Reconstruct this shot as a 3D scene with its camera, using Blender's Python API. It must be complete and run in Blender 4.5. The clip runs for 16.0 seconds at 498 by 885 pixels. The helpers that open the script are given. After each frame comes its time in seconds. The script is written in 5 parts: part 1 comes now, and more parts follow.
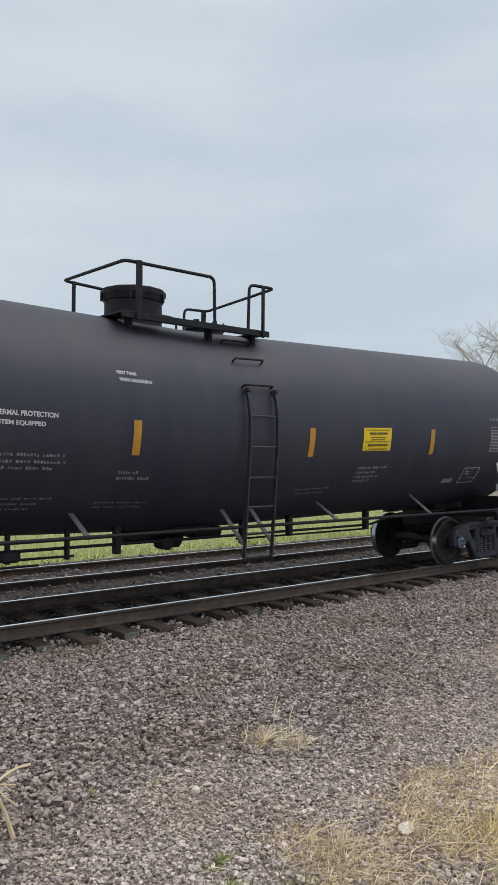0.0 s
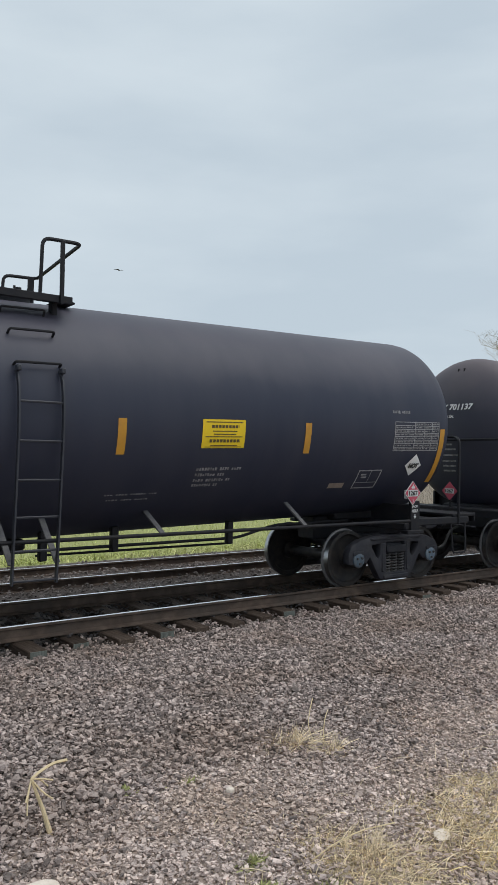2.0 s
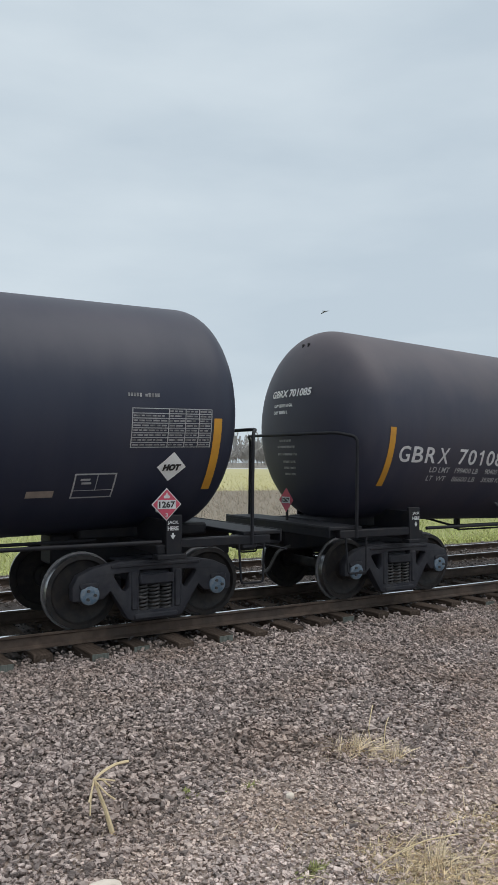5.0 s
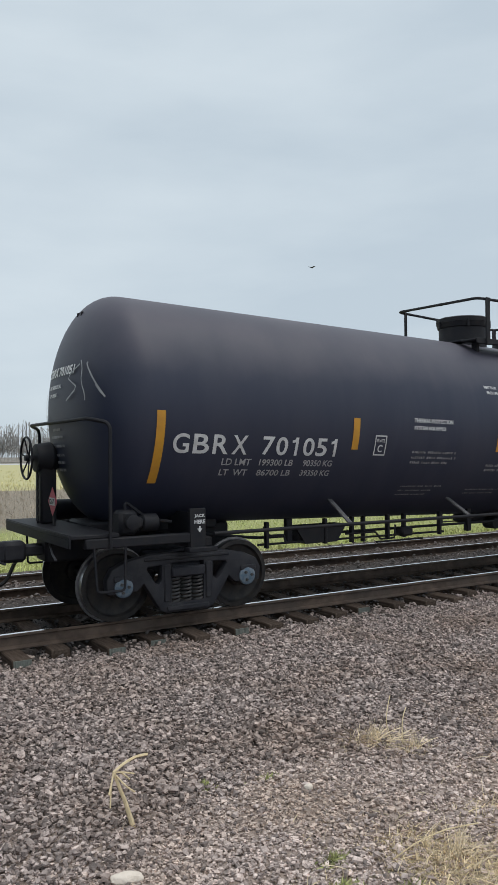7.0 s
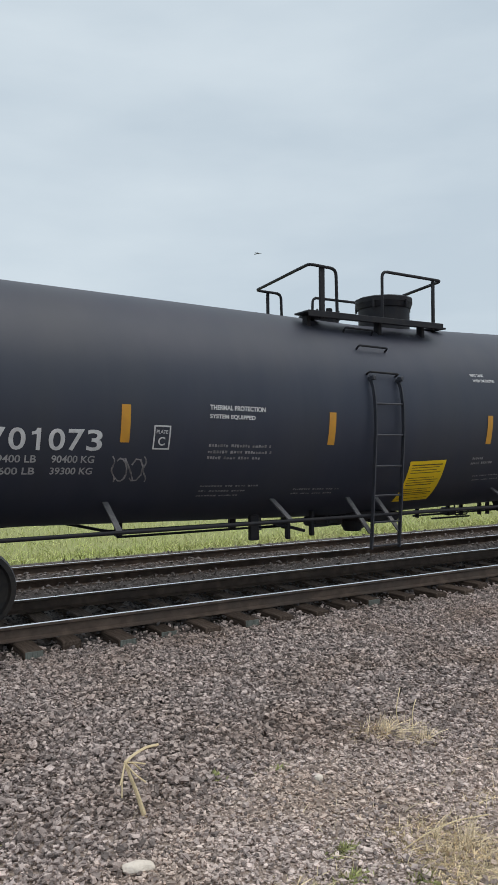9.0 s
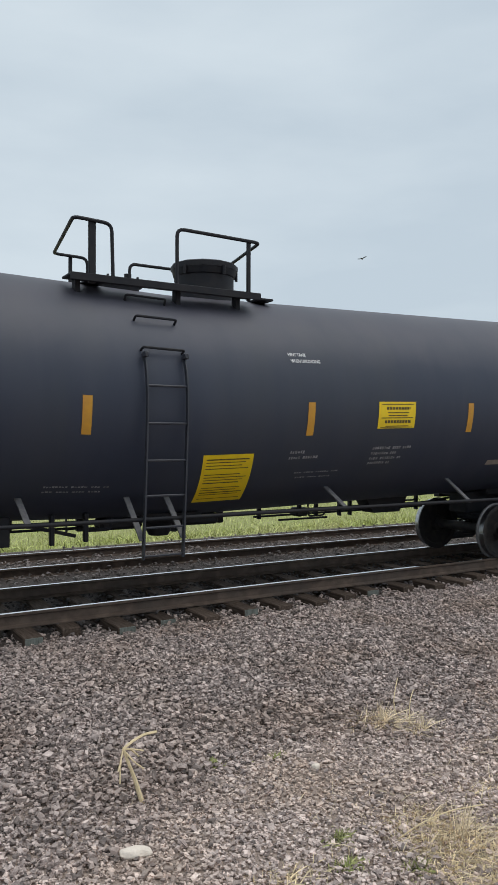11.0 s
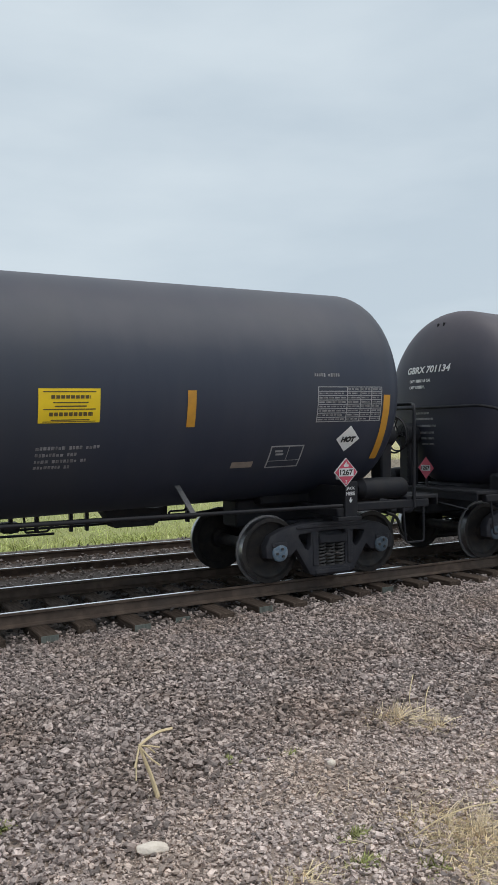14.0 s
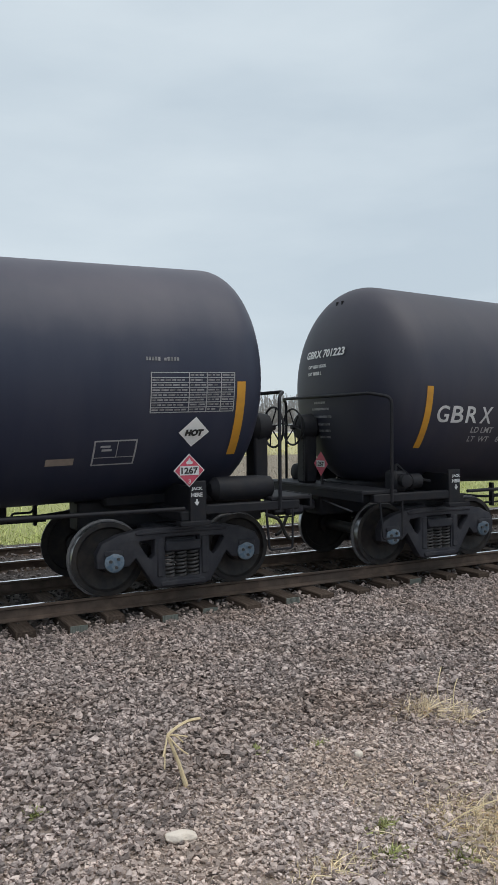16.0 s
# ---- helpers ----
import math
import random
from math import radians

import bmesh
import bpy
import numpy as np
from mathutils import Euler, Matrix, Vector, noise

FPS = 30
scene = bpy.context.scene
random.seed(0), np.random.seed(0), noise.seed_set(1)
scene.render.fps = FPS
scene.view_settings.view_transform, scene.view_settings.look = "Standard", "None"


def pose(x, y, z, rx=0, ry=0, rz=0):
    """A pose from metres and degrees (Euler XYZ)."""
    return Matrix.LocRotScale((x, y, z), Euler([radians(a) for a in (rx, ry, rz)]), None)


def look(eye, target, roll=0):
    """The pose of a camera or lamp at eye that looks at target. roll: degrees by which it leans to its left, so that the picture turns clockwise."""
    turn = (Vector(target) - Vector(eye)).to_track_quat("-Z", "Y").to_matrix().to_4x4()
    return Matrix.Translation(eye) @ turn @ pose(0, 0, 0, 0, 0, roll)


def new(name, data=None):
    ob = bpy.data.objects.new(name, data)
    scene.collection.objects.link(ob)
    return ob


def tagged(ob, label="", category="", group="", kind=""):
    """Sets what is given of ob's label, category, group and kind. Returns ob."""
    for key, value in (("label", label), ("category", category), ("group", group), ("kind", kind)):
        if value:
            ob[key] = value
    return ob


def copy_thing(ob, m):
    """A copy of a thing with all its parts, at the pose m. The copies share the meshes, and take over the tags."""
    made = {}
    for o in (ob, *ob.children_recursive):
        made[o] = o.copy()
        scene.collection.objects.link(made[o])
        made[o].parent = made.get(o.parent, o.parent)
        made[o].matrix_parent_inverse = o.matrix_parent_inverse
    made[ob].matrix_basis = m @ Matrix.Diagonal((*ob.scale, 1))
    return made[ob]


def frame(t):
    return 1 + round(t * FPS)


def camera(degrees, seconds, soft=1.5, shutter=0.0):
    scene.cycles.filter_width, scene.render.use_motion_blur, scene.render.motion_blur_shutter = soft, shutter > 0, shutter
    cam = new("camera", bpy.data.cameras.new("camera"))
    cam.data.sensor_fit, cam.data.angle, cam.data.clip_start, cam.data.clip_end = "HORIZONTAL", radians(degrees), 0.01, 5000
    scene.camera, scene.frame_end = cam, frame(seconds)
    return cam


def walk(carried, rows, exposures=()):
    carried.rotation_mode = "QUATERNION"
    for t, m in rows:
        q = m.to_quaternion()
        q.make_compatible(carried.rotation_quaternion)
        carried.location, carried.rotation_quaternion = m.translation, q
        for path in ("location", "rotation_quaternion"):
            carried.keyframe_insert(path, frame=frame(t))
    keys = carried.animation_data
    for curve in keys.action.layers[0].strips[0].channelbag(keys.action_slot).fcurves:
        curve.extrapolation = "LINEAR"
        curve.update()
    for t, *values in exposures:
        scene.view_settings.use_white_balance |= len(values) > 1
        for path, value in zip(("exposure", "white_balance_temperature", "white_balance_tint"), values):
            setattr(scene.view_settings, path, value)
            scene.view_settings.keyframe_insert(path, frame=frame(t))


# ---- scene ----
from functools import lru_cache

EYE_Z = 2.080          # eye above the rail tops (z = 0)
TRACK_Y = 9.780       # centre of the train's track
TRACK2_Y, TRACK2_Z = 13.574, -0.130
# seconds, yaw, pitch, roll: the camera is held in one spot and slowly turned to the left
PATH = (
    (0.0, -39.8, 1.19, -0.42),
    (0.5, -38.95, 1.23, -0.71),
    (1.0, -38.16, 1.25, -0.9),
    (1.5, -37.51, 1.25, -1.02),
    (2.0, -37.02, 1.23, -0.91),
    (2.5, -36.61, 1.3, -0.87),
    (3.0, -36.16, 1.36, -0.75),
    (3.5, -35.57, 1.43, -0.69),
    (4.0, -34.7, 1.39, -0.84),
    (4.5, -33.58, 1.42, -0.84),
    (5.0, -32.63, 1.51, -0.63),
    (7.5, -31.51, 0.85, 0.5),
    (8.0, -31.26, 0.73, 0.53),
    (8.5, -31.04, 0.58, 0.48),
    (9.0, -30.9, 0.38, 0.45),
    (11.5, -30.88, -0.52, -0.29),
    (12.0, -30.91, -0.57, -0.37),
    (12.5, -30.78, -0.54, -0.41),
    (13.0, -30.5, -0.49, -0.17),
    (13.5, -30.17, -0.56, -0.04),
    (14.0, -29.81, -0.62, 0.24),
    (14.5, -29.23, -0.71, 0.02),
    (15.0, -28.65, -0.76, 0.34),
    (15.5, -28.09, -0.9, 0.53),
    (16.0, -27.8, -1.25, 0.46),
)
cam = camera(36.66, 16.0, soft=1.0)
walk(cam, [(t, pose(0, 0, EYE_Z, 90 + p, r, y)) for t, y, p, r in PATH], exposures=((0.0, 0.02), (5.0, 0.02), (9.0, 0.04), (16.0, 0.05)))

# ---- light ----
world = bpy.data.worlds.new("overcast_sky")
scene.world = world
world.use_nodes = True
wt = world.node_tree
wt.nodes.clear()


def wn(kind, **values):
    node = wt.nodes.new(kind)
    for key, value in values.items():
        node.inputs[key].default_value = value
    return node


sky = wn("ShaderNodeTexSky")
sky.sky_type, sky.sun_disc = "NISHITA", False
sky.sun_elevation, sky.sun_rotation = radians(69), radians(145)
coord = wn("ShaderNodeTexCoord")
stretch = wn("ShaderNodeMapping")
stretch.inputs["Scale"].default_value = (1.0, 1.0, 3.6)
cloud = wn("ShaderNodeTexNoise", Scale=2.3, Detail=6.0, Roughness=0.48)
cloud_ramp = wn("ShaderNodeValToRGB")
cloud_ramp.color_ramp.elements[0].position, cloud_ramp.color_ramp.elements[0].color = 0.34, (0.54, 0.63, 0.705, 1)
cloud_ramp.color_ramp.elements[1].position, cloud_ramp.color_ramp.elements[1].color = 0.66, (0.66, 0.745, 0.805, 1)
veil = wn("ShaderNodeMixRGB", Fac=0.93)
thin = wn("ShaderNodeMixRGB", Fac=1.0, Color2=(0.10, 0.10, 0.10, 1))
thin.blend_type = "MULTIPLY"
back = wn("ShaderNodeBackground", Strength=1.0)
out = wn("ShaderNodeOutputWorld")
wt.links.new(coord.outputs["Generated"], stretch.inputs["Vector"])
wt.links.new(stretch.outputs["Vector"], cloud.inputs["Vector"])
wt.links.new(cloud.outputs["Fac"], cloud_ramp.inputs["Fac"])
wt.links.new(sky.outputs["Color"], thin.inputs["Color1"])
wt.links.new(thin.outputs["Color"], veil.inputs["Color1"])
wt.links.new(cloud_ramp.outputs["Color"], veil.inputs["Color2"])
wt.links.new(veil.outputs["Color"], back.inputs["Color"])
wt.links.new(back.outputs["Background"], out.inputs["Surface"])

sun = new("sun", bpy.data.lights.new("sun", "SUN"))
sun.data.energy, sun.data.angle, sun.data.color = 1.5, radians(55), (1.0, 0.96, 0.9)
sun.matrix_world = look((3.5, -5, 16), (0, 0, 0))


# ---- materials ----
def material(name, colour, rough=0.6, metal=0.0, second=None, scale=6.0, amount=0.5, bump=0.0, bump_scale=60.0,
             vary=0.0, island=False, spec=0.5, third=None, third_scale=1.0, stretch_to=(1, 1, 1), cut=(0.4, 0.65)):
    """A surface with colour variation at two scales, fine relief and roughness variation."""
    m = bpy.data.materials.new(name)
    m.use_nodes = True
    nt = m.node_tree
    p = nt.nodes["Principled BSDF"]
    p.inputs["Roughness"].default_value, p.inputs["Metallic"].default_value = rough, metal
    p.inputs["Specular IOR Level"].default_value = spec
    tc = nt.nodes.new("ShaderNodeTexCoord")
    mp = nt.nodes.new("ShaderNodeMapping")
    mp.inputs["Scale"].default_value = stretch_to
    nt.links.new(tc.outputs["Object"], mp.inputs["Vector"])

    def noise_at(s, detail=5.0):
        n = nt.nodes.new("ShaderNodeTexNoise")
        n.inputs["Scale"].default_value, n.inputs["Detail"].default_value = s, detail
        nt.links.new(mp.outputs["Vector"], n.inputs["Vector"])
        return n.outputs["Fac"]

    def mix(fac, a, b):
        x = nt.nodes.new("ShaderNodeMixRGB")
        for socket, value in zip(("Fac", "Color1", "Color2"), (fac, a, b)):
            if isinstance(value, (tuple, float)):
                x.inputs[socket].default_value = value
            else:
                nt.links.new(value, x.inputs[socket])
        return x.outputs["Color"]

    def ramp(fac, lo, hi, top=1.0):
        r = nt.nodes.new("ShaderNodeMapRange")
        r.inputs["From Min"].default_value, r.inputs["From Max"].default_value = lo, hi
        r.inputs["To Max"].default_value = top
        nt.links.new(fac, r.inputs["Value"])
        return r.outputs["Result"]

    col = (*colour, 1.0)
    if second:
        col = mix(ramp(noise_at(scale), cut[0], cut[1], amount), col, (*second, 1.0))
    if third:
        col = mix(ramp(noise_at(third_scale, 3.0), 0.45, 0.7, 0.7), col, (*third, 1.0))
    if vary:
        if island:
            r = nt.nodes.new("ShaderNodeNewGeometry").outputs["Random Per Island"]
        else:
            r = nt.nodes.new("ShaderNodeObjectInfo").outputs["Random"]
        h = nt.nodes.new("ShaderNodeHueSaturation")
        nt.links.new(ramp(r, 0.0, 1.0, 2 * vary), h.inputs["Value"])
        add = nt.nodes.new("ShaderNodeMath")
        add.operation, add.inputs[1].default_value = "ADD", 1.0 - vary
        nt.links.new(h.inputs["Value"].links[0].from_socket, add.inputs[0])
        nt.links.new(add.outputs["Value"], h.inputs["Value"])
        if isinstance(col, tuple):
            h.inputs["Color"].default_value = col
        else:
            nt.links.new(col, h.inputs["Color"])
        col = h.outputs["Color"]
    if isinstance(col, tuple):
        p.inputs["Base Color"].default_value = col
    else:
        nt.links.new(col, p.inputs["Base Color"])
    if bump:
        b = nt.nodes.new("ShaderNodeBump")
        b.inputs["Strength"].default_value, b.inputs["Distance"].default_value = bump, 0.01
        nt.links.new(noise_at(bump_scale), b.inputs["Height"])
        nt.links.new(b.outputs["Normal"], p.inputs["Normal"])
    return m


def dust_sheen_top(m, dust_sheen):
    """Settled dust and sky sheen, both put into the colour along the top of the tank, more on some cars than on others.
    """
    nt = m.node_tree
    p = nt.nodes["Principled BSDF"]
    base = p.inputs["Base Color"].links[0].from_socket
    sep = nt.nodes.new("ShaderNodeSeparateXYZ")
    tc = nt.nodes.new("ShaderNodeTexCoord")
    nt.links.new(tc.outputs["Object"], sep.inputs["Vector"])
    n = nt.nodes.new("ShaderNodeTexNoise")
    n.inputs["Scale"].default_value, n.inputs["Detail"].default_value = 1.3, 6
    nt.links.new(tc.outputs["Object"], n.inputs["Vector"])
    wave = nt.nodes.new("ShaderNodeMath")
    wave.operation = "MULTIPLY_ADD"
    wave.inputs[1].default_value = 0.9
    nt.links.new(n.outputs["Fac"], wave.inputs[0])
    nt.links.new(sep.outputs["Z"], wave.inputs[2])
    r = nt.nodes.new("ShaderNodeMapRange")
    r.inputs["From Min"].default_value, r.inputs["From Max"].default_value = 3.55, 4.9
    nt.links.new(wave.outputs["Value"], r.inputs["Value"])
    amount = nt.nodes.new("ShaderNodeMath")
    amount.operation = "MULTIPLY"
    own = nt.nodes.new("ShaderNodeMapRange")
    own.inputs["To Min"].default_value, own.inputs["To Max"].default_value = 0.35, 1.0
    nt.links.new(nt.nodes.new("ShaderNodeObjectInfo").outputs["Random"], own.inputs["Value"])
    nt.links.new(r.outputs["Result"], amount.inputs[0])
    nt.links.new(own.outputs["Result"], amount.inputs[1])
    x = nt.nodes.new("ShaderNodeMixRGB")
    x.inputs["Color2"].default_value = (*dust_sheen, 1)
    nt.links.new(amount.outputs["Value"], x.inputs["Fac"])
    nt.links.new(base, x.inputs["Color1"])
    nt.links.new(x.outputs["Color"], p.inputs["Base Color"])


RUNS = (1.5, .6, .32)       # streaks run down the tank's side
PAINT = material("tank_paint", (0.019, 0.024, 0.046), 0.5, second=(0.034, 0.037, 0.058), scale=2.0, amount=0.5, bump=0.05,
                 bump_scale=9, third=(0.032, 0.035, 0.054), third_scale=0.7, stretch_to=RUNS, vary=0.15, spec=0.38)
dust_sheen_top(PAINT, (0.114, 0.101, 0.120))
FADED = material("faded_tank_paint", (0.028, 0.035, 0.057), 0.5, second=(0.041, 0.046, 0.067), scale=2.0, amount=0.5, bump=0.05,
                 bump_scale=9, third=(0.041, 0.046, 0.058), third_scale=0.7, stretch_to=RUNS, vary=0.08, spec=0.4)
dust_sheen_top(FADED, (0.120, 0.107, 0.118))
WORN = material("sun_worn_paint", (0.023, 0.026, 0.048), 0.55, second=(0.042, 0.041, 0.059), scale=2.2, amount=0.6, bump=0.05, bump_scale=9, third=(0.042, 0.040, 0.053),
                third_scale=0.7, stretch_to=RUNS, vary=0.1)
dust_sheen_top(WORN, (0.125, 0.100, 0.106))
FRAME = material("frame_paint", (0.010, 0.0108, 0.0155), 0.62, spec=0.3, second=(0.026, 0.023, 0.022), scale=7, amount=0.4, bump=0.2, bump_scale=40)
LADDER = material("ladder_paint", (0.030, 0.033, 0.044), 0.55, second=(0.040, 0.042, 0.052), scale=6, amount=0.6, bump=0.1, bump_scale=40)
CAST = material("cast_steel", (0.024, 0.025, 0.033), 0.62, spec=0.35, second=(0.048, 0.047, 0.053), scale=8, amount=0.6, bump=0.35, bump_scale=55, vary=0.2)
WHEEL = material("wheel_steel", (0.014, 0.0135, 0.015), 0.6, spec=0.35, second=(0.045, 0.037, 0.032), scale=9, amount=0.6, bump=0.25, bump_scale=50)
TREAD = material("tread_steel", (0.45, 0.46, 0.48), 0.3, metal=1.0, second=(0.25, 0.25, 0.26), scale=20)
CAP = material("bearing_cap", (0.07, 0.115, 0.165), 0.5, second=(0.17, 0.19, 0.21), scale=25, amount=0.7, bump=0.2, vary=0.35)
RUBBED = material("rubbed_steel", (0.10, 0.10, 0.11), 0.5, second=(0.2, 0.19, 0.18), scale=18)
SPRING = material("spring_steel", (0.06, 0.058, 0.06), 0.5, second=(0.03, 0.028, 0.026), scale=30)
ORANGE = material("reflective_tape", (0.56, 0.275, 0.025), 0.45, second=(0.43, 0.205, 0.03), scale=8, amount=0.6)
YELLOW = material("yellow_sticker", (0.86, 0.60, 0.010), 0.5, second=(0.72, 0.49, 0.015), scale=5, amount=0.5)
WHITE = material("white_lettering", (0.62, 0.63, 0.64), 0.6, second=(0.42, 0.42, 0.43), scale=9, amount=0.6)
FAINT = material("worn_lettering", (0.30, 0.30, 0.31), 0.65, second=(0.10, 0.10, 0.105), scale=14, amount=0.9)
PRINT = material("brown_print", (0.10, 0.07, 0.02), 0.6)
DARK = material("printed_black", (0.02, 0.02, 0.02), 0.6)
SIGN = material("placard_white", (0.82, 0.82, 0.81), 0.5, second=(0.70, 0.70, 0.69), scale=10, amount=0.5)
RED = material("placard_red", (0.52, 0.06, 0.11), 0.5, second=(0.42, 0.08, 0.11), scale=12)
PINK = material("graffiti_pale", (0.40, 0.41, 0.42), 0.6, second=(0.2, 0.2, 0.21), scale=8)
LIME = material("graffiti_yellow", (0.36, 0.36, 0.20), 0.6, second=(0.2, 0.2, 0.12), scale=8)
TAG = material("grey_tag", (0.30, 0.25, 0.21), 0.6, second=(0.2, 0.17, 0.15), scale=12)
RUST = material("rail_rust", (0.068, 0.046, 0.035), 0.8, second=(0.14, 0.10, 0.075), scale=6, amount=0.7, bump=0.3, bump_scale=45, third=(0.05, 0.04, 0.035), third_scale=1.5)
SHINE = material("rail_top", (0.88, 0.88, 0.88), 0.18, metal=1.0, second=(0.62, 0.60, 0.58), scale=3, stretch_to=(0.2, 8, 1))
WOOD = material("sleeper_wood", (0.058, 0.041, 0.032), 0.9, spec=0.2, second=(0.125, 0.095, 0.075), scale=9, amount=0.7, bump=0.5, bump_scale=30,
                stretch_to=(4, 0.5, 4), vary=0.35)
PLATE = material("galvanised_plate", (0.20, 0.218, 0.196), 0.6, metal=0.2, second=(0.15, 0.16, 0.145), scale=20)
STONE = material("ballast_stone", (0.435, 0.359, 0.330), 0.82, second=(0.20, 0.158, 0.144), scale=30, amount=0.8, bump=0.6, bump_scale=90, vary=0.62, island=True,
                 third=(0.29, 0.215, 0.175), third_scale=0.9)
DUSTY = material("dusty_gravel", (0.635, 0.524, 0.478), 0.88, second=(0.345, 0.272, 0.240), scale=30, amount=0.8, bump=0.6, bump_scale=90, vary=0.48, island=True,
                 third=(0.44, 0.335, 0.265), third_scale=1.1)
# Stones between the rails: shade under the train put into the colour.
SHADED_BED = material("shaded_bed_ballast", (0.042, 0.037, 0.037), 0.8, second=(0.08, 0.068, 0.064), scale=22, amount=0.6, bump=0.5, bump_scale=90, vary=0.5, island=True)
DARKSTONE = material("oily_ballast", (0.20, 0.175, 0.165), 0.85, second=(0.12, 0.088, 0.075), scale=22, amount=0.6, bump=0.5, bump_scale=90, vary=0.5, island=True)
STRAW = material("dry_straw", (0.80, 0.66, 0.46), 0.8, second=(0.60, 0.48, 0.32), scale=6, amount=0.6, vary=0.4, island=True)
MATTED = material("matted_dead_grass", (0.80, 0.66, 0.43), 0.9, second=(0.46, 0.37, 0.24), scale=5, amount=0.7, vary=0.45, island=True)
YELLOWSTRAW = material("yellow_straw", (0.78, 0.62, 0.30), 0.8, second=(0.62, 0.47, 0.22), scale=6, amount=0.6, vary=0.3, island=True)
TWIG = material("grey_twig", (0.40, 0.33, 0.26), 0.9, second=(0.28, 0.22, 0.17), scale=8, vary=0.4, island=True)
PALESTALK = material("pale_stalk", (0.74, 0.60, 0.38), 0.8, second=(0.55, 0.43, 0.25), scale=20)
LEAF = material("green_weed", (0.27, 0.30, 0.10), 0.7, second=(0.40, 0.36, 0.18), scale=20, vary=0.4, island=True)
GRASS = material("green_grass", (0.47, 0.52, 0.18), 0.8, second=(0.56, 0.53, 0.28), scale=1.2, amount=0.7, vary=0.45, island=True)
# Bark of the far trees, lightened: distance haze put into the colour.
HAZY_BARK = material("hazy_bark", (0.48, 0.46, 0.44), 0.9, second=(0.40, 0.38, 0.36), scale=3)
FEATHER = material("dark_feather", (0.03, 0.03, 0.032), 0.7, second=(0.05, 0.048, 0.045), scale=15)
PALEROCK = material("pale_limestone", (0.78, 0.69, 0.60), 0.9, spec=0.2, second=(0.58, 0.50, 0.42), scale=14, bump=0.5, bump_scale=45)


# ---- building helpers ----
def part(name, bm, mats, parent, label="", smooth=True):
    """Link a bmesh as one mesh object under a thing or a part."""
    me = bpy.data.meshes.new(name)
    bm.normal_update()
    bm.to_mesh(me)
    bm.free()
    for m in mats if isinstance(mats, (list, tuple)) else (mats,):
        me.materials.append(m)
    if smooth:
        me.set_sharp_from_angle(angle=radians(38))
        me.shade_smooth()
        me.set_sharp_from_angle(angle=radians(38))
    ob = new(name, me)
    if parent:
        ob.parent = parent
    if label:
        tagged(ob, label)
    return ob


def box(bm, x0, x1, y0, y1, z0, z1, bevel=0.0, mi=0):
    v = [bm.verts.new((x, y, z)) for x in (x0, x1) for y in (y0, y1) for z in (z0, z1)]
    faces = [bm.faces.new([v[i] for i in q]) for q in ((0, 1, 3, 2), (4, 6, 7, 5), (0, 4, 5, 1), (2, 3, 7, 6), (0, 2, 6, 4), (1, 5, 7, 3))]
    for f in faces:
        f.material_index = mi
    if bevel:
        edges = list({e for f in faces for e in f.edges})
        bmesh.ops.bevel(bm, geom=edges, offset=bevel, segments=1, affect="EDGES")
    return v


def tube(bm, pts, r, n=8, mi=0, closed=False):
    """A round bar along a line of points."""
    pts = [Vector(p) for p in pts]
    rings, up = [], None
    k = len(pts)
    for i, p in enumerate(pts):
        a = pts[(i - 1) % k] if closed or i else p
        b = pts[(i + 1) % k] if closed or i < k - 1 else p
        d = (b - a).normalized()
        if up is None:
            up = d.orthogonal().normalized()
        up = (up - d * up.dot(d)).normalized()
        side = d.cross(up)
        rr = r[i] if isinstance(r, (list, tuple)) else r
        rings.append([bm.verts.new(p + (up * math.cos(t) + side * math.sin(t)) * rr) for t in (2 * math.pi * j / n for j in range(n))])
    pairs = list(zip(rings, rings[1:])) + ([(rings[-1], rings[0])] if closed else [])
    for ra, rb in pairs:
        for j in range(n):
            f = bm.faces.new((ra[j], ra[(j + 1) % n], rb[(j + 1) % n], rb[j]))
            f.material_index = mi
    if not closed:
        bm.faces.new(rings[0][::-1]).material_index = mi
        bm.faces.new(rings[-1]).material_index = mi


def rounded(pts, r=0.1, n=4):
    """A line of points with its inner corners rounded."""
    pts = [Vector(p) for p in pts]
    res = [pts[0]]
    for a, b, c in zip(pts, pts[1:], pts[2:]):
        p, q = b + (a - b).normalized() * r, b + (c - b).normalized() * r
        for i in range(n + 1):
            t = i / n
            res.append(p * (1 - t) ** 2 + b * 2 * t * (1 - t) + q * t * t)
    return res + [pts[-1]]


def lathe(bm, profile, centre, axis="z", n=32, mi=0, mis=None):
    """Turn a profile of (radius, height) round an axis through centre."""
    c = Vector(centre)
    rings = []
    for r, h in profile:
        ring = []
        for j in range(n):
            t = 2 * math.pi * j / n
            a, b = r * math.cos(t), r * math.sin(t)
            ring.append(bm.verts.new(c + Vector({"z": (a, b, h), "y": (a, h, b), "x": (h, a, b)}[axis])))
        rings.append(ring)
    for i, (ra, rb) in enumerate(zip(rings, rings[1:])):
        for j in range(n):
            f = bm.faces.new((ra[j], ra[(j + 1) % n], rb[(j + 1) % n], rb[j]))
            f.material_index = mis[i] if mis else mi
    bm.faces.new(rings[0][::-1]).material_index = mis[0] if mis else mi
    bm.faces.new(rings[-1]).material_index = mis[-1] if mis else mi


def turned(bm, flip):
    """Turn a piece of the car round when the car is coupled the other way."""
    if flip:
        bmesh.ops.transform(bm, matrix=Matrix.Rotation(math.pi, 4, "Z"), verts=bm.verts)
    bmesh.ops.recalc_face_normals(bm, faces=bm.faces)
    return bm


